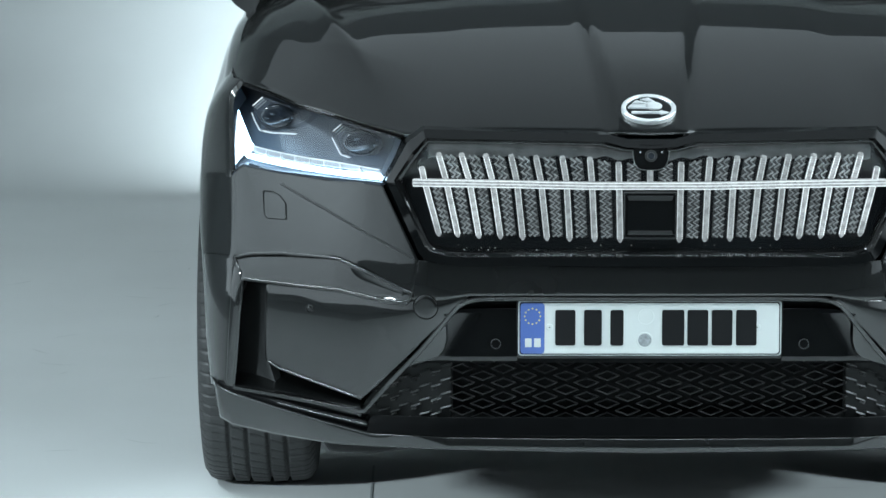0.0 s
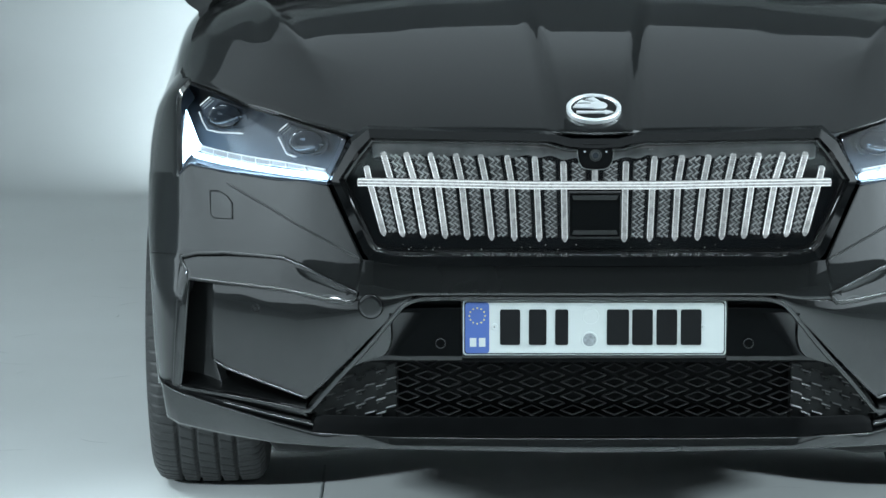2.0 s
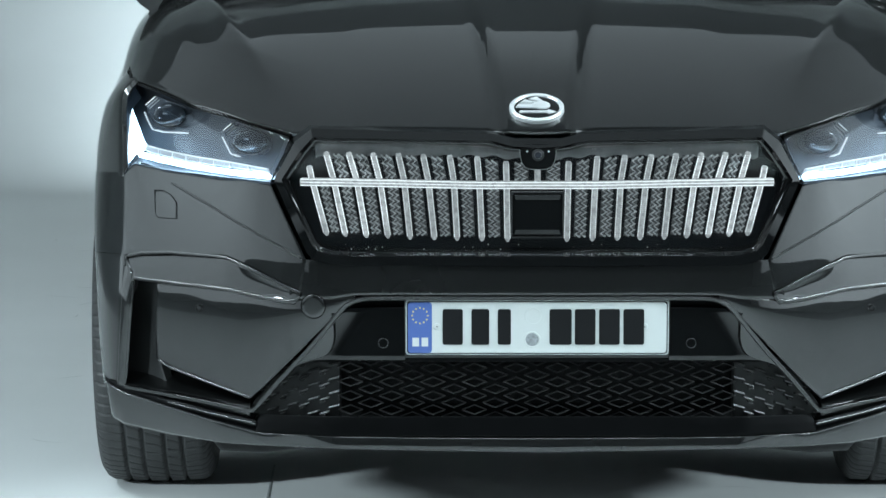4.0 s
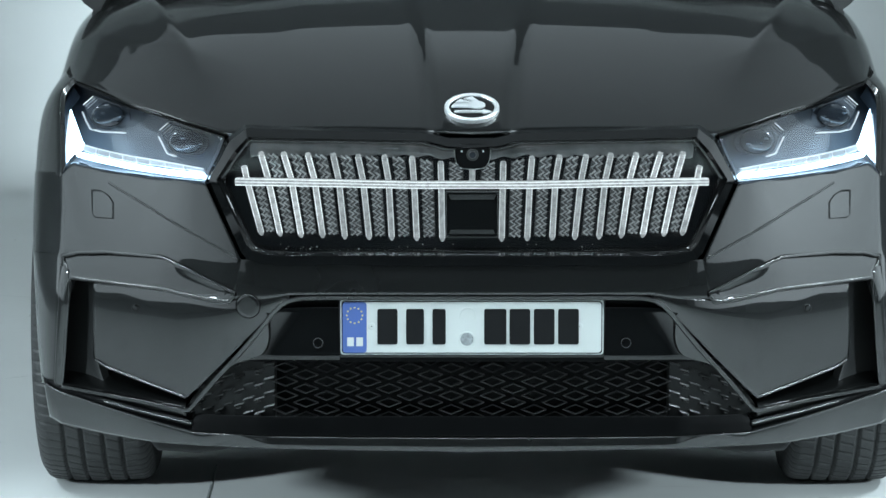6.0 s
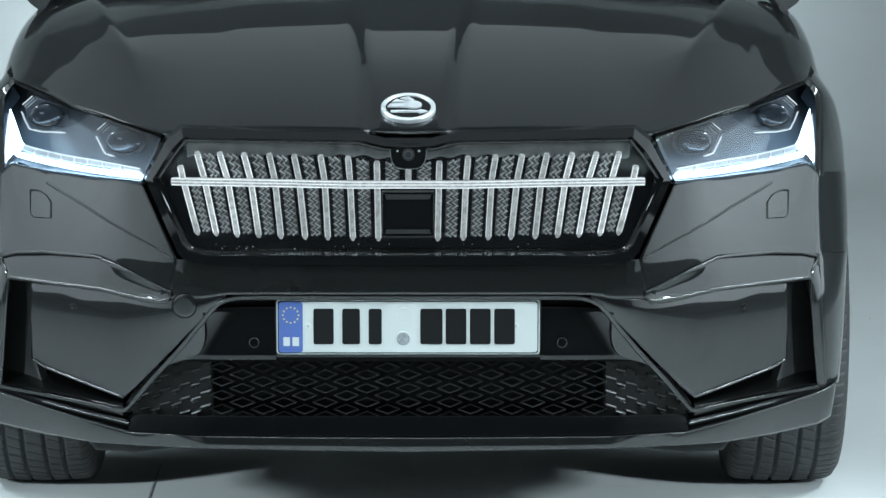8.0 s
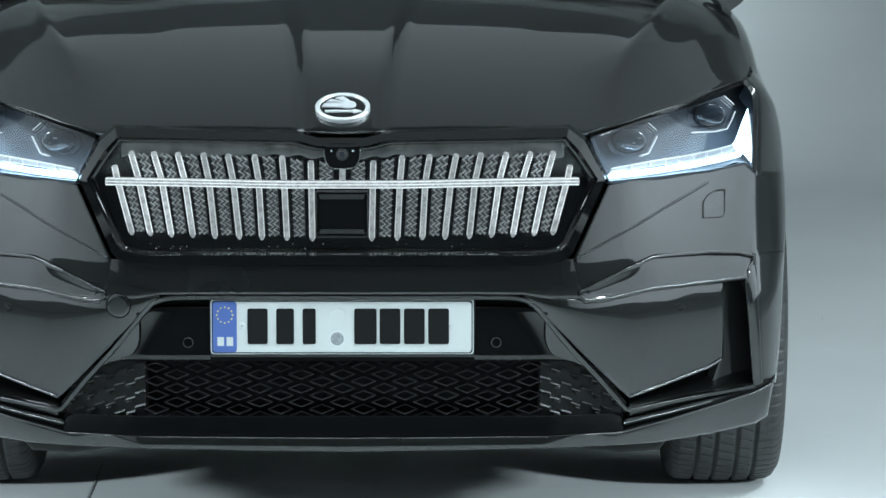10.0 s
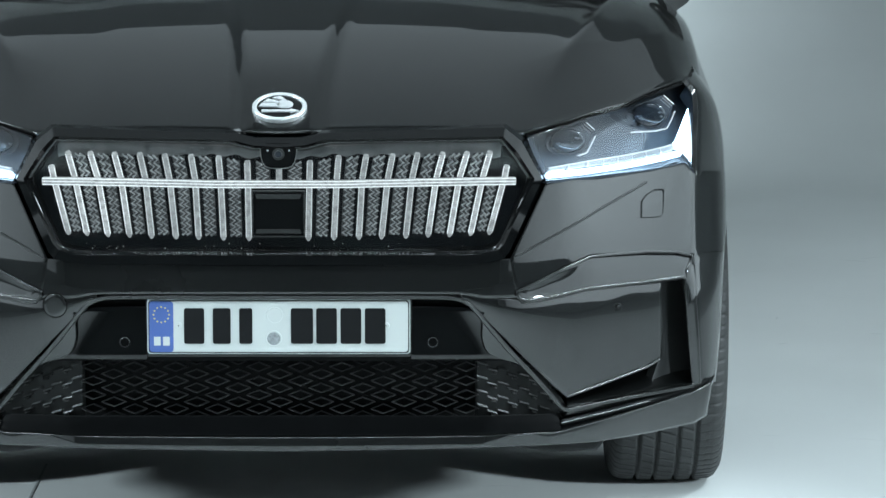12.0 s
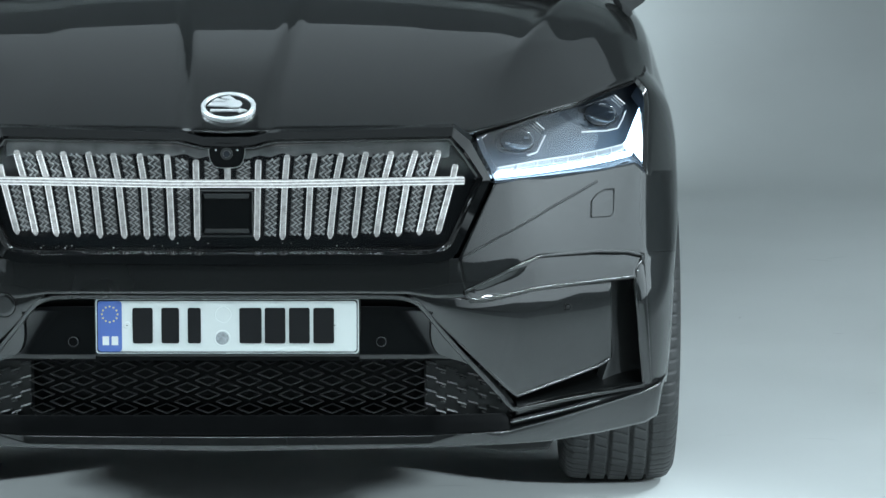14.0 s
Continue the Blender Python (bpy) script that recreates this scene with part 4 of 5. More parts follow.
def headlight(s):
    lamp = new("headlight")
    lamp.parent = car
    lamp["label"] = "slim headlight with lit L-shaped daytime strip"
    top = [(0.4917, 0.0950, 0.8399), (0.5742, 0.1850, 0.8631), (0.7002, 0.3350, 0.8848), (0.8328, 0.5550, 0.9064)]
    mid = [(0.5093, 0.0820, 0.7964), (0.6081, 0.1750, 0.8083), (0.7334, 0.3100, 0.8262), (0.8568, 0.5150, 0.8560)]
    low = [(0.5295, 0.0774, 0.7574), (0.6431, 0.1799, 0.7551), (0.7593, 0.3289, 0.7504), (0.8116, 0.3897, 0.7554), (0.8457, 0.4005, 0.7340)]
    panel("lens", loft([top, mid, low], 50, 20, curve=True, across=True), LENS, lamp, "clear curved lens", roll=0.0004, flange=0.004, side=s)
    tray("bowl", loft([top, mid, low], 40, 16, curve=True, across=True), 0.125, LAMPGREY, lamp, "dark grey inner bowl", s)
    # two projector cells with bright brackets
    for outline, bracket, lenses, y in (
        ([(0.8054, 0.4500, 0.8635), (0.7851, 0.4500, 0.8836), (0.7061, 0.4000, 0.8622), (0.6995, 0.4000, 0.8317), (0.7160, 0.4000, 0.8152), (0.7875, 0.4400, 0.8163)],
         [[(0.8031, 0.4400, 0.8694), (0.7830, 0.4400, 0.8870)], [(0.8057, 0.4400, 0.8552), (0.7984, 0.4350, 0.8369), (0.7888, 0.4300, 0.8198), (0.7645, 0.4200, 0.8152), (0.7125, 0.4000, 0.8152)]],
         [((0.7673, 0.4300, 0.8505), 0.024), ((0.7235, 0.4100, 0.8458), 0.020)], 0.43),
        ([(0.6318, 0.2500, 0.8335), (0.6144, 0.2500, 0.8519), (0.5351, 0.1900, 0.8328), (0.5278, 0.1800, 0.8123), (0.5451, 0.1800, 0.7928), (0.6132, 0.2400, 0.7898)],
         [[(0.6309, 0.2400, 0.8405), (0.6147, 0.2400, 0.8543)], [(0.6333, 0.2400, 0.8278), (0.6253, 0.2370, 0.8120), (0.6160, 0.2330, 0.7941), (0.6006, 0.2250, 0.7894)]],
         [((0.5885, 0.2200, 0.8234), 0.024), ((0.5500, 0.1900, 0.8156), 0.017)], 0.22)):
        slab("cell", [p + arr((0, 0.03, 0)) for p in map(arr, outline)], (0, 0.02, 0), CELL, lamp, "dark hexagonal lamp cell", 0.003, side=s)
        # chrome brackets, no lamps: their shine is put in as emission
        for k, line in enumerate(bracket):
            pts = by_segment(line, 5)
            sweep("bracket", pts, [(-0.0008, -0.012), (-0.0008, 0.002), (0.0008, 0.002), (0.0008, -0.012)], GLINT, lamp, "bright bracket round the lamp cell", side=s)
        (cx, cy, cz), (dx, dy, dz) = lenses[0][0], lenses[1][0]
        p = flip((cx * 0.65 + dx * 0.35, (cy + dy) / 2 + 0.012, cz * 0.65 + dz * 0.35), s)
        bm = bmesh.new()
        bmesh.ops.create_uvsphere(bm, u_segments=32, v_segments=18, radius=1)
        for v in bm.verts:
            v.co = Vector((p[0] + 0.034 * v.co.x, p[1] + 0.008 * v.co.y, p[2] + 0.025 * v.co.z))
        part("projector", bm, PROJ, lamp, "dark oval glass projector", True)
        arc = [(p[0] + 0.036 * math.cos(a), p[1] - 0.002, p[2] + 0.027 * math.sin(a)) for a in np.linspace(math.pi * (1.05 if s < 0 else 1.1), math.pi * (1.9 if s < 0 else 1.95), 24)]
        sweep("projector_rim", arr(arc), [(-0.0005, -0.006), (-0.0005, 0.001), (0.0005, 0.001), (0.0005, -0.006)], ALLOY, lamp, "thin rim under the projector")
        for q, r in lenses:
            q = flip(q, s)
            # sparkles of the lamp glass, put in as small chrome facets
            for ox, oz, w in ((0.006, 0.004, 0.0030), (-0.004, -0.006, 0.0018)):
                slab("sparkle_facet", [(q[0] + ox + a * w * 1.6, q[1] - 0.012, q[2] + oz + b * w) for a, b in ((-1, -0.6), (1, -0.8), (1, 0.6), (-1, 0.8))], (0, 0.004, 0), CHROME, lamp, "small chrome facet standing in for a sparkle", 0.0004)
            sweep("inner_ring", arr([(q[0] + r * math.cos(a), q[1] + 0.004, q[2] + r * math.sin(a)) for a in np.linspace(0, 2 * math.pi, 32, endpoint=False)]), [(-0.0005, -0.004), (-0.0005, 0.0005), (0.0005, 0.0005), (0.0005, -0.004)], CELL, lamp, closed=True)
        for k in (1, 2):
            shift = arr((0.004 * k, 0.002 * k, 0.004 * k)) * arr((-1, 1, -1))
            sweep("bracket", by_segment(bracket[0], 3) + shift, [(-0.0008, -0.010), (-0.0008, 0.001), (0.0008, 0.001), (0.0008, -0.010)], SILVER, lamp, "bright bracket round the lamp cell", side=s)
    # daytime strip: wedge, lower bar, segments with bright dividers
    wedge = [(0.837, 0.51, 0.853), (0.82, 0.476, 0.819), (0.807, 0.444, 0.793), (0.795, 0.422, 0.782), (0.8226, 0.4321, 0.7688), (0.8391, 0.4297, 0.7490), (0.8403, 0.4722, 0.8017)]
    slab("daytime_wedge", wedge, (0, 0.01, 0), DAYLIGHT, lamp, "lit white wedge of the daytime light", 0.001, side=s)
    bar_top = [(0.8148, 0.4253, 0.7744), (0.7623, 0.3635, 0.7705), (0.6964, 0.2737, 0.7693), (0.6197, 0.1730, 0.7709), (0.5342, 0.0994, 0.7714)]
    bar_low = [(0.8193, 0.4221, 0.7701), (0.7615, 0.3540, 0.7635), (0.6959, 0.2658, 0.7622), (0.6193, 0.1672, 0.7636), (0.5352, 0.0952, 0.7641)]
    panel("daytime_bar", loft([bar_top, bar_low], 40, 4, curve=True), DAYLIGHT, lamp, "lit white bar of the daytime light", roll=0.001, flange=0.008, side=s)
    seg_top = resample([(0.8060, 0.4326, 0.7877), (0.7636, 0.3798, 0.7837), (0.6974, 0.2869, 0.7826), (0.6203, 0.1823, 0.7845), (0.5358, 0.1071, 0.7795)], 33, True)
    seg_low = resample([(0.8076, 0.4240, 0.7793), (0.7627, 0.3687, 0.7745), (0.6967, 0.2779, 0.7733), (0.6199, 0.1763, 0.7762), (0.5344, 0.1019, 0.7757)], 33, True)
    for k in range(8):
        a, b = seg_top[4 * k:4 * k + 5].copy(), seg_low[4 * k:4 * k + 5].copy()
        a[0] += (a[1] - a[0]) * 0.55
        b[0] += (b[1] - b[0]) * 0.55
        panel("daytime_segment", np.stack([a * (1 - t) + b * t for t in np.linspace(0, 1, 4)]), DAYLIGHT_SOFT, lamp, "clear lit segment", roll=0.001, flange=0.008, side=s)
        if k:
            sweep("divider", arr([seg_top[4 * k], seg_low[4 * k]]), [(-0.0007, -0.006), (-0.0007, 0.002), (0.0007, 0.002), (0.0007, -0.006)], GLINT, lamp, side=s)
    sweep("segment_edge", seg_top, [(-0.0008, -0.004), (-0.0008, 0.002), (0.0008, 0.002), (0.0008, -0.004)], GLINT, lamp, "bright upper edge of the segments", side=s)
    trim_out = [(0.8357, 0.5700, 0.8928), (0.8542, 0.5350, 0.8514), (0.8508, 0.4870, 0.7880), (0.8438, 0.4161, 0.7378)]
    trim_in = [(0.8229, 0.5700, 0.8713), (0.8415, 0.5500, 0.8472), (0.8421, 0.5000, 0.7924), (0.8382, 0.4319, 0.7476)]
    panel("side_trim", loft([trim_out, trim_in], 24, 4), LAMPGREY, lamp, "grey trim beside the lit wedge", side=s)
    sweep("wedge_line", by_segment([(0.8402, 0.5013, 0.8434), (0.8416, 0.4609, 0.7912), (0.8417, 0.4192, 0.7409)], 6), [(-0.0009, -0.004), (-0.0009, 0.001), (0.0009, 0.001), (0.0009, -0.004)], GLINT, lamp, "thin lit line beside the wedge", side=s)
    # edge ledge below the lens
    ledge = [(0.8442, 0.3970, 0.7309), (0.8243, 0.3992, 0.7530), (0.7592, 0.3274, 0.7483), (0.6431, 0.1790, 0.7518), (0.5296, 0.0770, 0.7541)]
    sweep("ledge", resample(ledge, 40), [(-0.0018, -0.02), (-0.0018, 0.001), (0.0018, 0.001), (0.0018, -0.02)], CELL, lamp, "dark lower edge of the lens", side=s)


for s in (1, -1):
    headlight(s)


# ---- badge ----
def badge():
    base = new("badge")
    base.parent = car
    base["label"] = "round chrome badge on the bonnet"
    c, n = arr((0.0, 0.108, 0.8965)), (0, -0.39, 0.92)
    disc("badge_disc", c, n, 0.050, 0.006, BLACK, base, "dark badge ground", seg=64)
    disc("badge_ring", c, n, 0.0545, 0.010, BADGE, base, "chrome ring", 0.0452, 64, 0.002)
    q = Vector(n).to_track_quat("Z", "Y").to_matrix()
    q = q if (q @ Vector((0, 1, 0))).y > 0 else q @ Matrix.Rotation(math.pi, 3, "Z")
    def plate(name, pts, h):
        bm = bmesh.new()
        f = bm.faces.new([bm.verts.new(Vector(c) + q @ Vector((x * 1.18, y * 1.18, 0.006))) for x, y in pts])
        ext = bmesh.ops.extrude_face_region(bm, geom=[f])
        bmesh.ops.translate(bm, verts=[v for v in ext["geom"] if isinstance(v, bmesh.types.BMVert)], vec=q @ Vector((0, 0, h)))
        bmesh.ops.bevel(bm, geom=list(bm.edges), offset=0.0012, segments=2, affect="EDGES")
        part(name, bm, BADGE, base, "plain chrome emblem shape", True)
    plate("feather", [(-0.036, -0.002), (-0.031, 0.010), (0.0, 0.010), (0.0, -0.004)], 0.004)
    plate("feather", [(-0.029, 0.014), (-0.020, 0.025), (0.004, 0.014), (-0.002, 0.0125)], 0.004)
    plate("feather", [(-0.015, 0.028), (0.001, 0.034), (0.012, 0.020), (0.006, 0.0165)], 0.004)
    plate("emblem_disc", [(0.008 + 0.015 * math.cos(a), 0.006 + 0.013 * math.sin(a)) for a in np.linspace(0, 2 * math.pi, 20, endpoint=False)], 0.004)
    plate("emblem_bar", [(-0.030, -0.020), (0.018, -0.020), (0.018, -0.024), (0.034, -0.0165), (0.018, -0.009), (0.018, -0.013), (-0.030, -0.013)], 0.004)


badge()


# ---- lower intake, sensors, plate ----
def intake():
    base = new("lower_intake")
    base.parent = car
    base["label"] = "black lower intake with a diamond grid"
    top = mirrored([(0.0005, 0.0345, 0.5388), (0.2309, 0.0345, 0.5388), (0.3539, 0.0350, 0.5375)])
    low = mirrored([(0.0005, 0.0183, 0.4060), (0.2312, 0.0183, 0.4060), (0.4449, 0.0341, 0.4031)])
    panel("recess", loft([top, low], 50, 10), TRIM, base, "black plate recess", roll=0.0008)
    back0 = mirrored([(0.0003, 0.0753, 0.4024), (0.2328, 0.0753, 0.4024), (0.4250, 0.0823, 0.4012)])
    back1 = mirrored([(0.0002, 0.0751, 0.2806), (0.2333, 0.0751, 0.2806), (0.5635, 0.1367, 0.2684)])
    panel("grid_backing", loft([back0, back1], 50, 8), TRIM, base)
    t0 = mirrored([(0.0005, 0.0022, 0.2985), (0.2312, 0.0022, 0.2985), (0.4108, 0.0088, 0.2972), (0.490, 0.040, 0.2935), (0.530, 0.060, 0.291), (0.5511, 0.0770, 0.2884)])
    t1 = mirrored([(0.0005, -0.0019, 0.2822), (0.2312, -0.0019, 0.2822), (0.4107, 0.0037, 0.2822), (0.490, 0.036, 0.278), (0.530, 0.057, 0.276), (0.5579, 0.0745, 0.2738)])
    t2 = mirrored([(0.0005, -0.0064, 0.2614), (0.2312, -0.0064, 0.2614), (0.4107, 0.0002, 0.2612), (0.490, 0.033, 0.257), (0.530, 0.054, 0.255), (0.5614, 0.0725, 0.2534)])
    panel("lower_trim", loft([t0, t1, t2], 60, 10), TRIM, base, "smooth black lower trim", roll=0.0004)
    for s in (1, -1):
        plate = on_nose(loft([[(0.392, 0, 0.408), (0.500, 0, 0.402)], [(0.392, 0, 0.286), (0.585, 0, 0.280)]], 30, 10), 0.029)
        panel("grid_plate", plate, PLATE, base, "closed end of the lower grid", roll=0.001, side=s)
        a = [(0.262, 0.015, 0.515), (0.352, 0.017, 0.514), (0.380, 0.018, 0.510), (0.398, 0.020, 0.498)]
        b = [(0.262, 0.006, 0.412), (0.360, 0.011, 0.411), (0.410, 0.022, 0.410), (0.455, 0.034, 0.406)]
        panel("sensor_panel", loft([a, b], 60, 12, curve=True), BLACK, base, "gloss black sensor panel", roll=0.0015, flange=0.010, side=s)
        rim = [(0.386, 0.004, 0.513), (0.418, 0.01, 0.473), (0.45, 0.019, 0.433), (0.485, 0.033, 0.39)]
        inner = [(0.382, 0.008, 0.509), (0.401, 0.011, 0.491), (0.404, 0.012, 0.446), (0.421, 0.015, 0.418), (0.471, 0.032, 0.397)]
        panel("intake_return", loft([rim, inner], 40, 10, curve=True, sag=-0.04), PAINT, base, "painted inner return beside the sensor panel", roll=0.001, flange=0.010, side=s)
        c = flip((0.3042, -0.0016, 0.4471), s)
        disc("sensor", c, (0, -1, 0.15), 0.0085, 0.003, TRIM, base, "round parking sensor")
        disc("sensor_ring", c, (0, -1, 0), 0.0100, 0.0035, ALLOY, base, "", 0.0090)
    # diamond frames in staggered columns; towards the ends closed slanted blades
    def ring_mesh(name, w, h, t, deep):
        bm = bmesh.new()
        out = [(-w, 0), (0, -h), (w, 0), (0, h)]
        inn = [(-w + t * 2.4, 0), (0, -h + t), (w - t * 2.4, 0), (0, h - t)]
        fo = [bm.verts.new((x, 0, z)) for x, z in out]
        fi = [bm.verts.new((x, 0.0004, z)) for x, z in inn]
        bo = [bm.verts.new((x, deep, z)) for x, z in out]
        bi = [bm.verts.new((x, deep, z)) for x, z in inn]
        for k in range(4):
            m = (k + 1) % 4
            bm.faces.new((fo[k], fo[m], fi[m], fi[k]))
            bm.faces.new((fo[m], fo[k], bo[k], bo[m]))
            bm.faces.new((fi[k], fi[m], bi[m], bi[k]))
        bmesh.ops.recalc_face_normals(bm, faces=bm.faces)
        me = bpy.data.meshes.new(name)
        bm.to_mesh(me)
        bm.free()
        me.materials.append(LATTICE)
        return me
    def scale_mesh():
        """The raised edges of a closed diamond: two long slanted ledges and a short one."""
        bm = bmesh.new()
        w, h = 0.0206, 0.0120
        for (x0, z0), (x1, z1), y in (((-0.0010, -h), (w, -0.0050), -0.002), ((-w, 0.0020), (-0.001, 0.0090), -0.001), ((-w * 0.95, -0.0030), (-w * 0.5, -0.0005), 0.001)):
            rows = [[bm.verts.new((x, y + dy, z + dz)) for dy, dz in ((-0.002, 0), (0.0005, 0.0030), (0.010, 0.0026), (0.010, -0.0008))] for x, z in ((x0, z0), (x1, z1))]
            for k in range(4):
                m = (k + 1) % 4
                bm.faces.new((rows[0][k], rows[1][k], rows[1][m], rows[0][m]))
            bm.faces.new(rows[0][::-1])
            bm.faces.new(rows[1])
        bmesh.ops.recalc_face_normals(bm, faces=bm.faces)
        me = bpy.data.meshes.new("scale")
        bm.to_mesh(me)
        bm.free()
        me.materials.append(GRID)
        return me
    frame_me = ring_mesh("diamond", 0.0250, 0.0098, 0.0010, 0.012)
    scale_me = scale_mesh()
    z_hi, z_lo = 0.4072, 0.2941
    for col in range(-14, 15):
        for row in range(-1, 6):
            x = col * 0.0412
            z = z_hi - 0.001 - row * 0.0282 - (0.0141 if col % 2 else 0)
            f = (z_hi - z) / (z_hi - z_lo)
            if not -0.03 < f < 1.03 or abs(x) > 0.475 + 0.11 * f:
                continue
            side = abs(x) > 0.39
            yaw = math.atan(0.62 * float(smooth((abs(x) - 0.30) / 0.28))) * (1 if x > 0 else -1)
            turn = Matrix.Scale(-1, 4, (1, 0, 0)) if x > 0 else Matrix.Identity(4)
            ob = put("scale", scale_me, base) if side else put("diamond", frame_me, base)
            ob.matrix_basis = pose(x, float(nose(x, z)) + 0.022, z, 0, 0, math.degrees(yaw)) @ turn


intake()


def number_plate():
    base = new("number_plate")
    base.parent = car
    base["label"] = "white number plate with blue band in a black holder"
    z, tilt = 0.4777, 0.02
    def at(x, h, d=0.0):
        return (x, -0.002 + d + tilt * h, z + h)
    def rect(x0, x1, h0, h1, d):
        return [at(x0, h0, d), at(x1, h0, d), at(x1, h1, d), at(x0, h1, d)]
    def rounded(x0, x1, h0, h1, d, r=0.006):
        out = []
        for cx, cz, a0 in ((x1 - r, h1 - r, 0), (x0 + r, h1 - r, 90), (x0 + r, h0 + r, 180), (x1 - r, h0 + r, 270)):
            out += [at(cx + r * math.cos(radians(a0 + a)), cz + r * math.sin(radians(a0 + a)), d) for a in (0, 30, 60, 90)]
        return out
    slab("holder", rect(-0.263, 0.263, -0.062, 0.068, 0.010), (0, 0.03, 0), BLACK, base, "black plate holder", 0.003)
    slab("plate", rounded(-0.260, 0.260, -0.055, 0.055, 0.004), (0, 0.004, 0), WHITE, base, "white pressed plate", 0.001)
    slab("border", rounded(-0.2575, 0.2575, -0.0525, 0.0525, 0.0030), (0, 0.0006, 0), INK, base, "", 0)
    slab("face", rounded(-0.2555, 0.2555, -0.0505, 0.0505, 0.0022), (0, 0.0012, 0), WHITE, base, "", 0.0004)
    slab("blue_band", rounded(-0.2555, -0.208, -0.0505, 0.0505, 0.0016), (0, 0.0009, 0), BLUE, base, "blue country band", 0)
    for k in range(12):
        a = 2 * math.pi * k / 12
        disc("star", at(-0.2318 + 0.0155 * math.cos(a), 0.024 + 0.0155 * math.sin(a), 0.0016), (0, -1, 0), 0.0017, 0.0006, YELLOW, base, "", seg=10, bevel=0.0002)
    for x in (-0.240, -0.222):
        slab("mark", rect(x - 0.0065, x + 0.0065, -0.0375, -0.020, 0.0012), (0, 0.0008, 0), WHITE, base, "", 0)
    for x0, x1 in ((-0.187, -0.147), (-0.130, -0.095), (-0.078, -0.052), (0.024, 0.068), (0.074, 0.115), (0.122, 0.163), (0.170, 0.211)):
        slab("bar", rounded(x0, x1, -0.034, 0.037, 0.0005, 0.004), (0, 0.002, 0), INK, base, "plain black bar", 0.0004)
    disc("seal", at(-0.010, -0.024, 0.0024), (0, -1, 0), 0.0165, 0.0009, WHITE, base, "", 0.0135)
    disc("seal_sticker", at(-0.010, -0.024, 0.0024), (0, -1, 0), 0.0135, 0.0006, FADED, base, "worn grey round seal")
    disc("seal", at(-0.008, 0.023, 0.0024), (0, -1, 0), 0.0165, 0.0009, WHITE, base, "", 0.0145)
    for x in (-0.198, 0.212):
        disc("rivet", at(x, 0.002, 0.0024), (0, -1, 0), 0.007, 0.0016, WHITE, base, "white plastic rivet")
        disc("rivet_hole", at(x, 0.002, 0.0008), (0, -1, 0), 0.0018, 0.0006, INK, base, "", seg=12)


number_plate()


# ---- small parts of the bumper ----
def bumper_details(s):
    c = flip((0.6768, 0.1610, 0.4898), s)
    disc("corner_sensor", c, (0.25 * s, -1, 0), 0.0055, 0.004, BLACK, car, "round parking sensor")
    disc("corner_sensor_ring", c, (0.25 * s, -1, 0), 0.0085, 0.003, PAINT, car, "", 0.0058)
    loop = [(0.7775, 0.3185, 0.7086), (0.7570, 0.2977, 0.7103), (0.7400, 0.2749, 0.7041), (0.7280, 0.2546, 0.6918), (0.7268, 0.2368, 0.6608), (0.7671, 0.2742, 0.6577), (0.7737, 0.2848, 0.6643)]
    cap = on_nose(loft([[(0.7764, 0.3195, 0.7073), (0.7572, 0.3000, 0.7088), (0.7416, 0.2793, 0.7035), (0.7295, 0.2590, 0.6912)], [(0.7728, 0.2867, 0.6640), (0.7649, 0.2758, 0.6586), (0.7473, 0.2596, 0.6598), (0.7284, 0.2417, 0.6612)]], 16, 16), -0.0016)
    panel("washer_cap", cap, PAINT, car, "painted washer nozzle cap", roll=0.001, flange=0.003, side=s)
    sweep("washer_gap", by_segment([*loop, loop[0]], 4), [(-0.0004, -0.002), (-0.0004, -0.0008), (0.0004, -0.0008), (0.0004, -0.002)], DARK, car, side=s)
    d0 = [(0.6596, 0.1900, 0.2227), (0.5794, 0.1600, 0.2171), (0.4632, 0.1300, 0.2163)]
    d1 = [(0.6394, 0.2200, 0.1848), (0.5596, 0.2000, 0.1843), (0.4644, 0.1500, 0.2052)]
    panel("wheel_deflector", loft([d0, d1], 16, 6, sag=-0.1), TRIM, car, "black plastic flap before the wheel", side=s, flange=0.05)


for s in (1, -1):
    bumper_details(s)


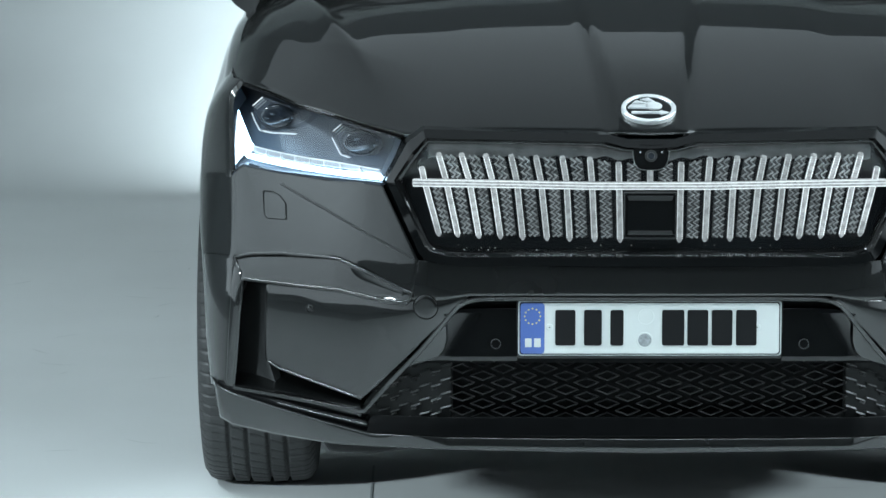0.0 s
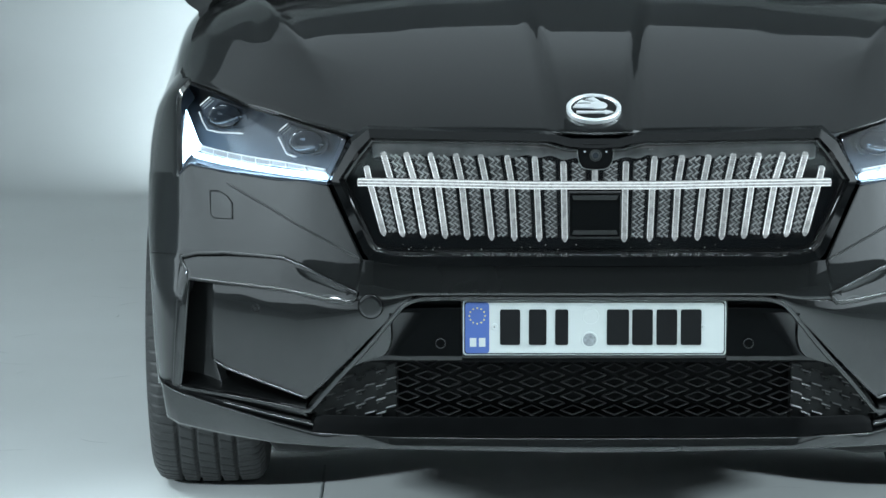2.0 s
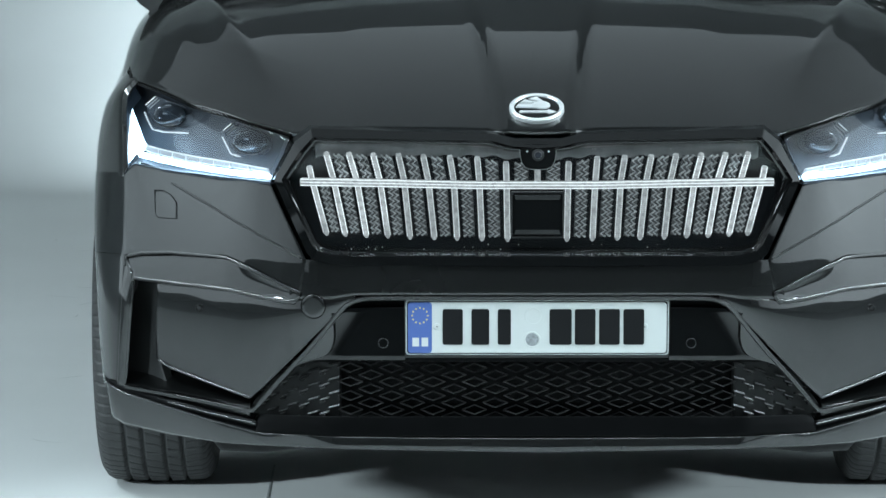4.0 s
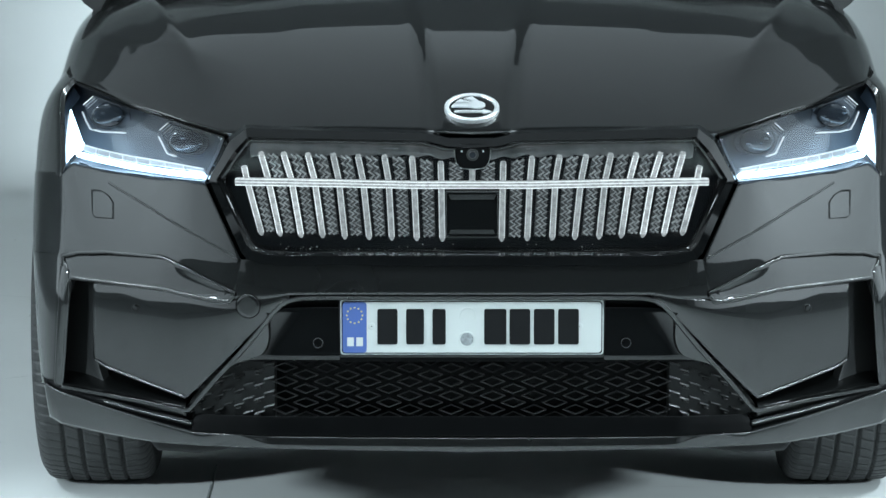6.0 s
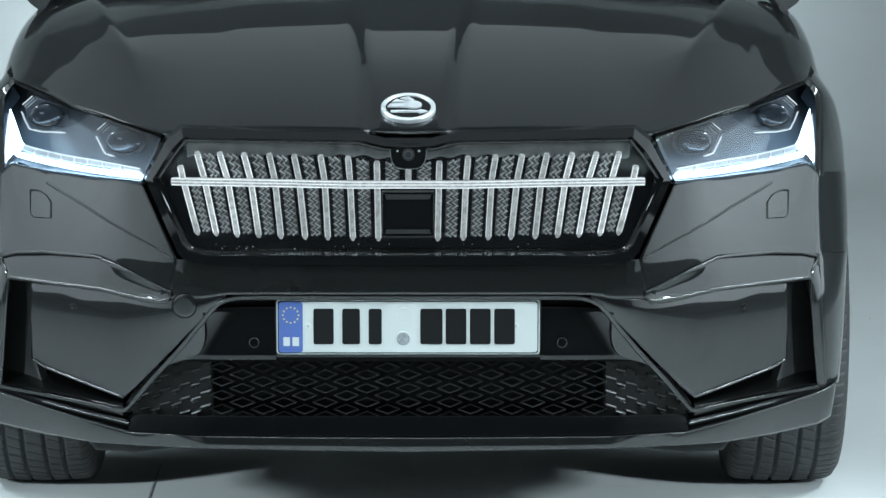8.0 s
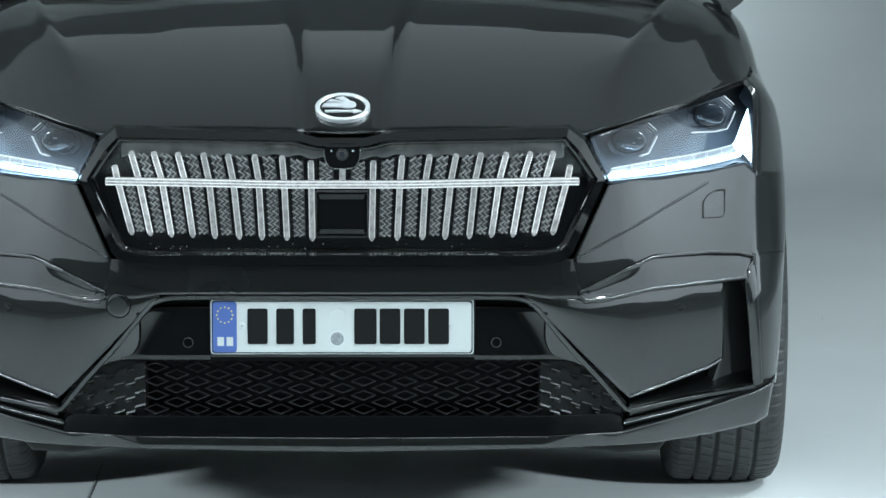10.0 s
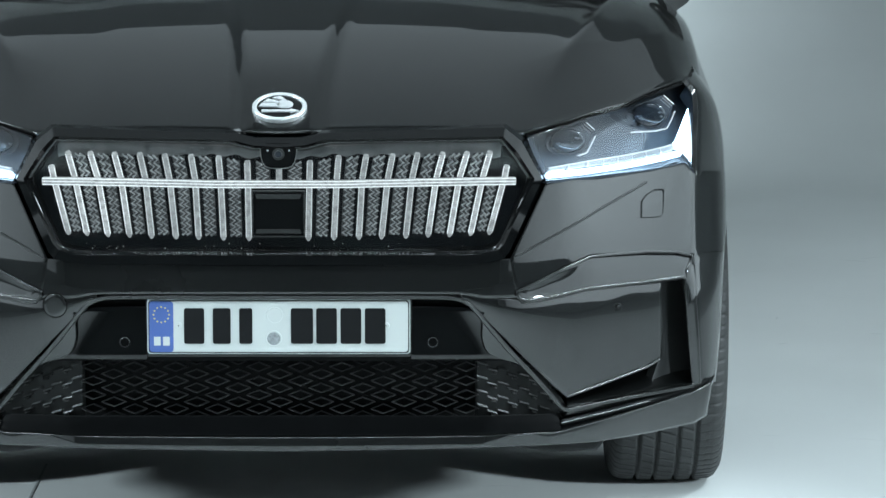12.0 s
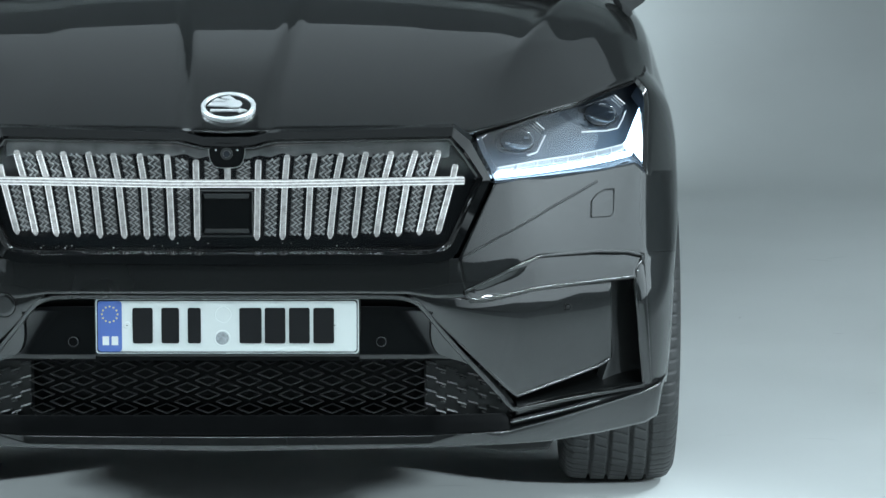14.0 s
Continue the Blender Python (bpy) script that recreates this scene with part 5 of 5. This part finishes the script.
def tow_cap():
    """A round cover that follows the curve of the bumper, with a thin gap round it."""
    cx, cz, r = -0.4431, 0.5175, 0.0235
    def ring(q, off):
        pts = arr([(cx + q * math.cos(a), 0, cz + q * math.sin(a)) for a in np.linspace(0, 2 * math.pi, 48, endpoint=False)])
        pts[:, 1] = nose(pts[:, 0], pts[:, 2]) + off
        return pts
    rings = [ring(r * 0.001, -0.0020), ring(r * 0.35, -0.0020), ring(r * 0.7, -0.0020), ring(r * 0.95, -0.0020), ring(r, -0.0013), ring(r, 0.004)]
    n = len(rings[0])
    faces = [(i * n + k, i * n + (k + 1) % n, (i + 1) * n + (k + 1) % n, (i + 1) * n + k) for i in range(len(rings) - 1) for k in range(n)]
    put("tow_cap", mesh_of("tow_cap", np.vstack(rings), faces, PAINT), car, "round painted towing eye cap")
    sweep("tow_cap_gap", ring(r + 0.0008, -0.0010), [(-0.0008, -0.004), (-0.0008, 0.0004), (0.0008, 0.0004), (0.0008, -0.004)], DARK, car, closed=True)


tow_cap()

# ---- floor marks ----
seam = box("floor_seam", (-0.566, -6.0, 0.0003), (-0.561, 0.95, 0.0012), SCUFF)
tagged(seam, "thin dark joint line in the studio floor", "floor joint", kind="structure")


def scuffs():
    """Faint rubber marks and small chips on the floor."""
    rng = random.Random(5)
    verts, faces = [], []
    for k in range(130):
        x = rng.choice((-1, 1)) * rng.uniform(1.0, 2.6) if k % 4 else rng.uniform(-1, 1)
        y = rng.uniform(0.2, 4.6) if k % 4 else rng.uniform(-0.6, 0.75)
        a, n, ln = rng.uniform(0, math.pi), 6, rng.uniform(0.015, 0.12)
        w = rng.uniform(0.0006, 0.0018)
        bend = rng.uniform(-0.6, 0.6)
        b = len(verts)
        for i in range(n + 1):
            t = i / n - 0.5
            d = a + bend * t
            px, py = x + ln * t * math.cos(d), y + ln * t * math.sin(d)
            ww = w * (1 - (2 * t) ** 2) + 0.0002
            verts += [(px - ww * math.sin(d), py + ww * math.cos(d), 0.0006), (px + ww * math.sin(d), py - ww * math.cos(d), 0.0006)]
        faces += [(b + 2 * i, b + 2 * i + 1, b + 2 * i + 3, b + 2 * i + 2) for i in range(n)]
    tagged(put("floor_scuffs", mesh_of("floor_scuffs", verts, faces, SCUFF)), "faint dark scuff marks on the studio floor", "scuff marks", kind="stuff")


scuffs()
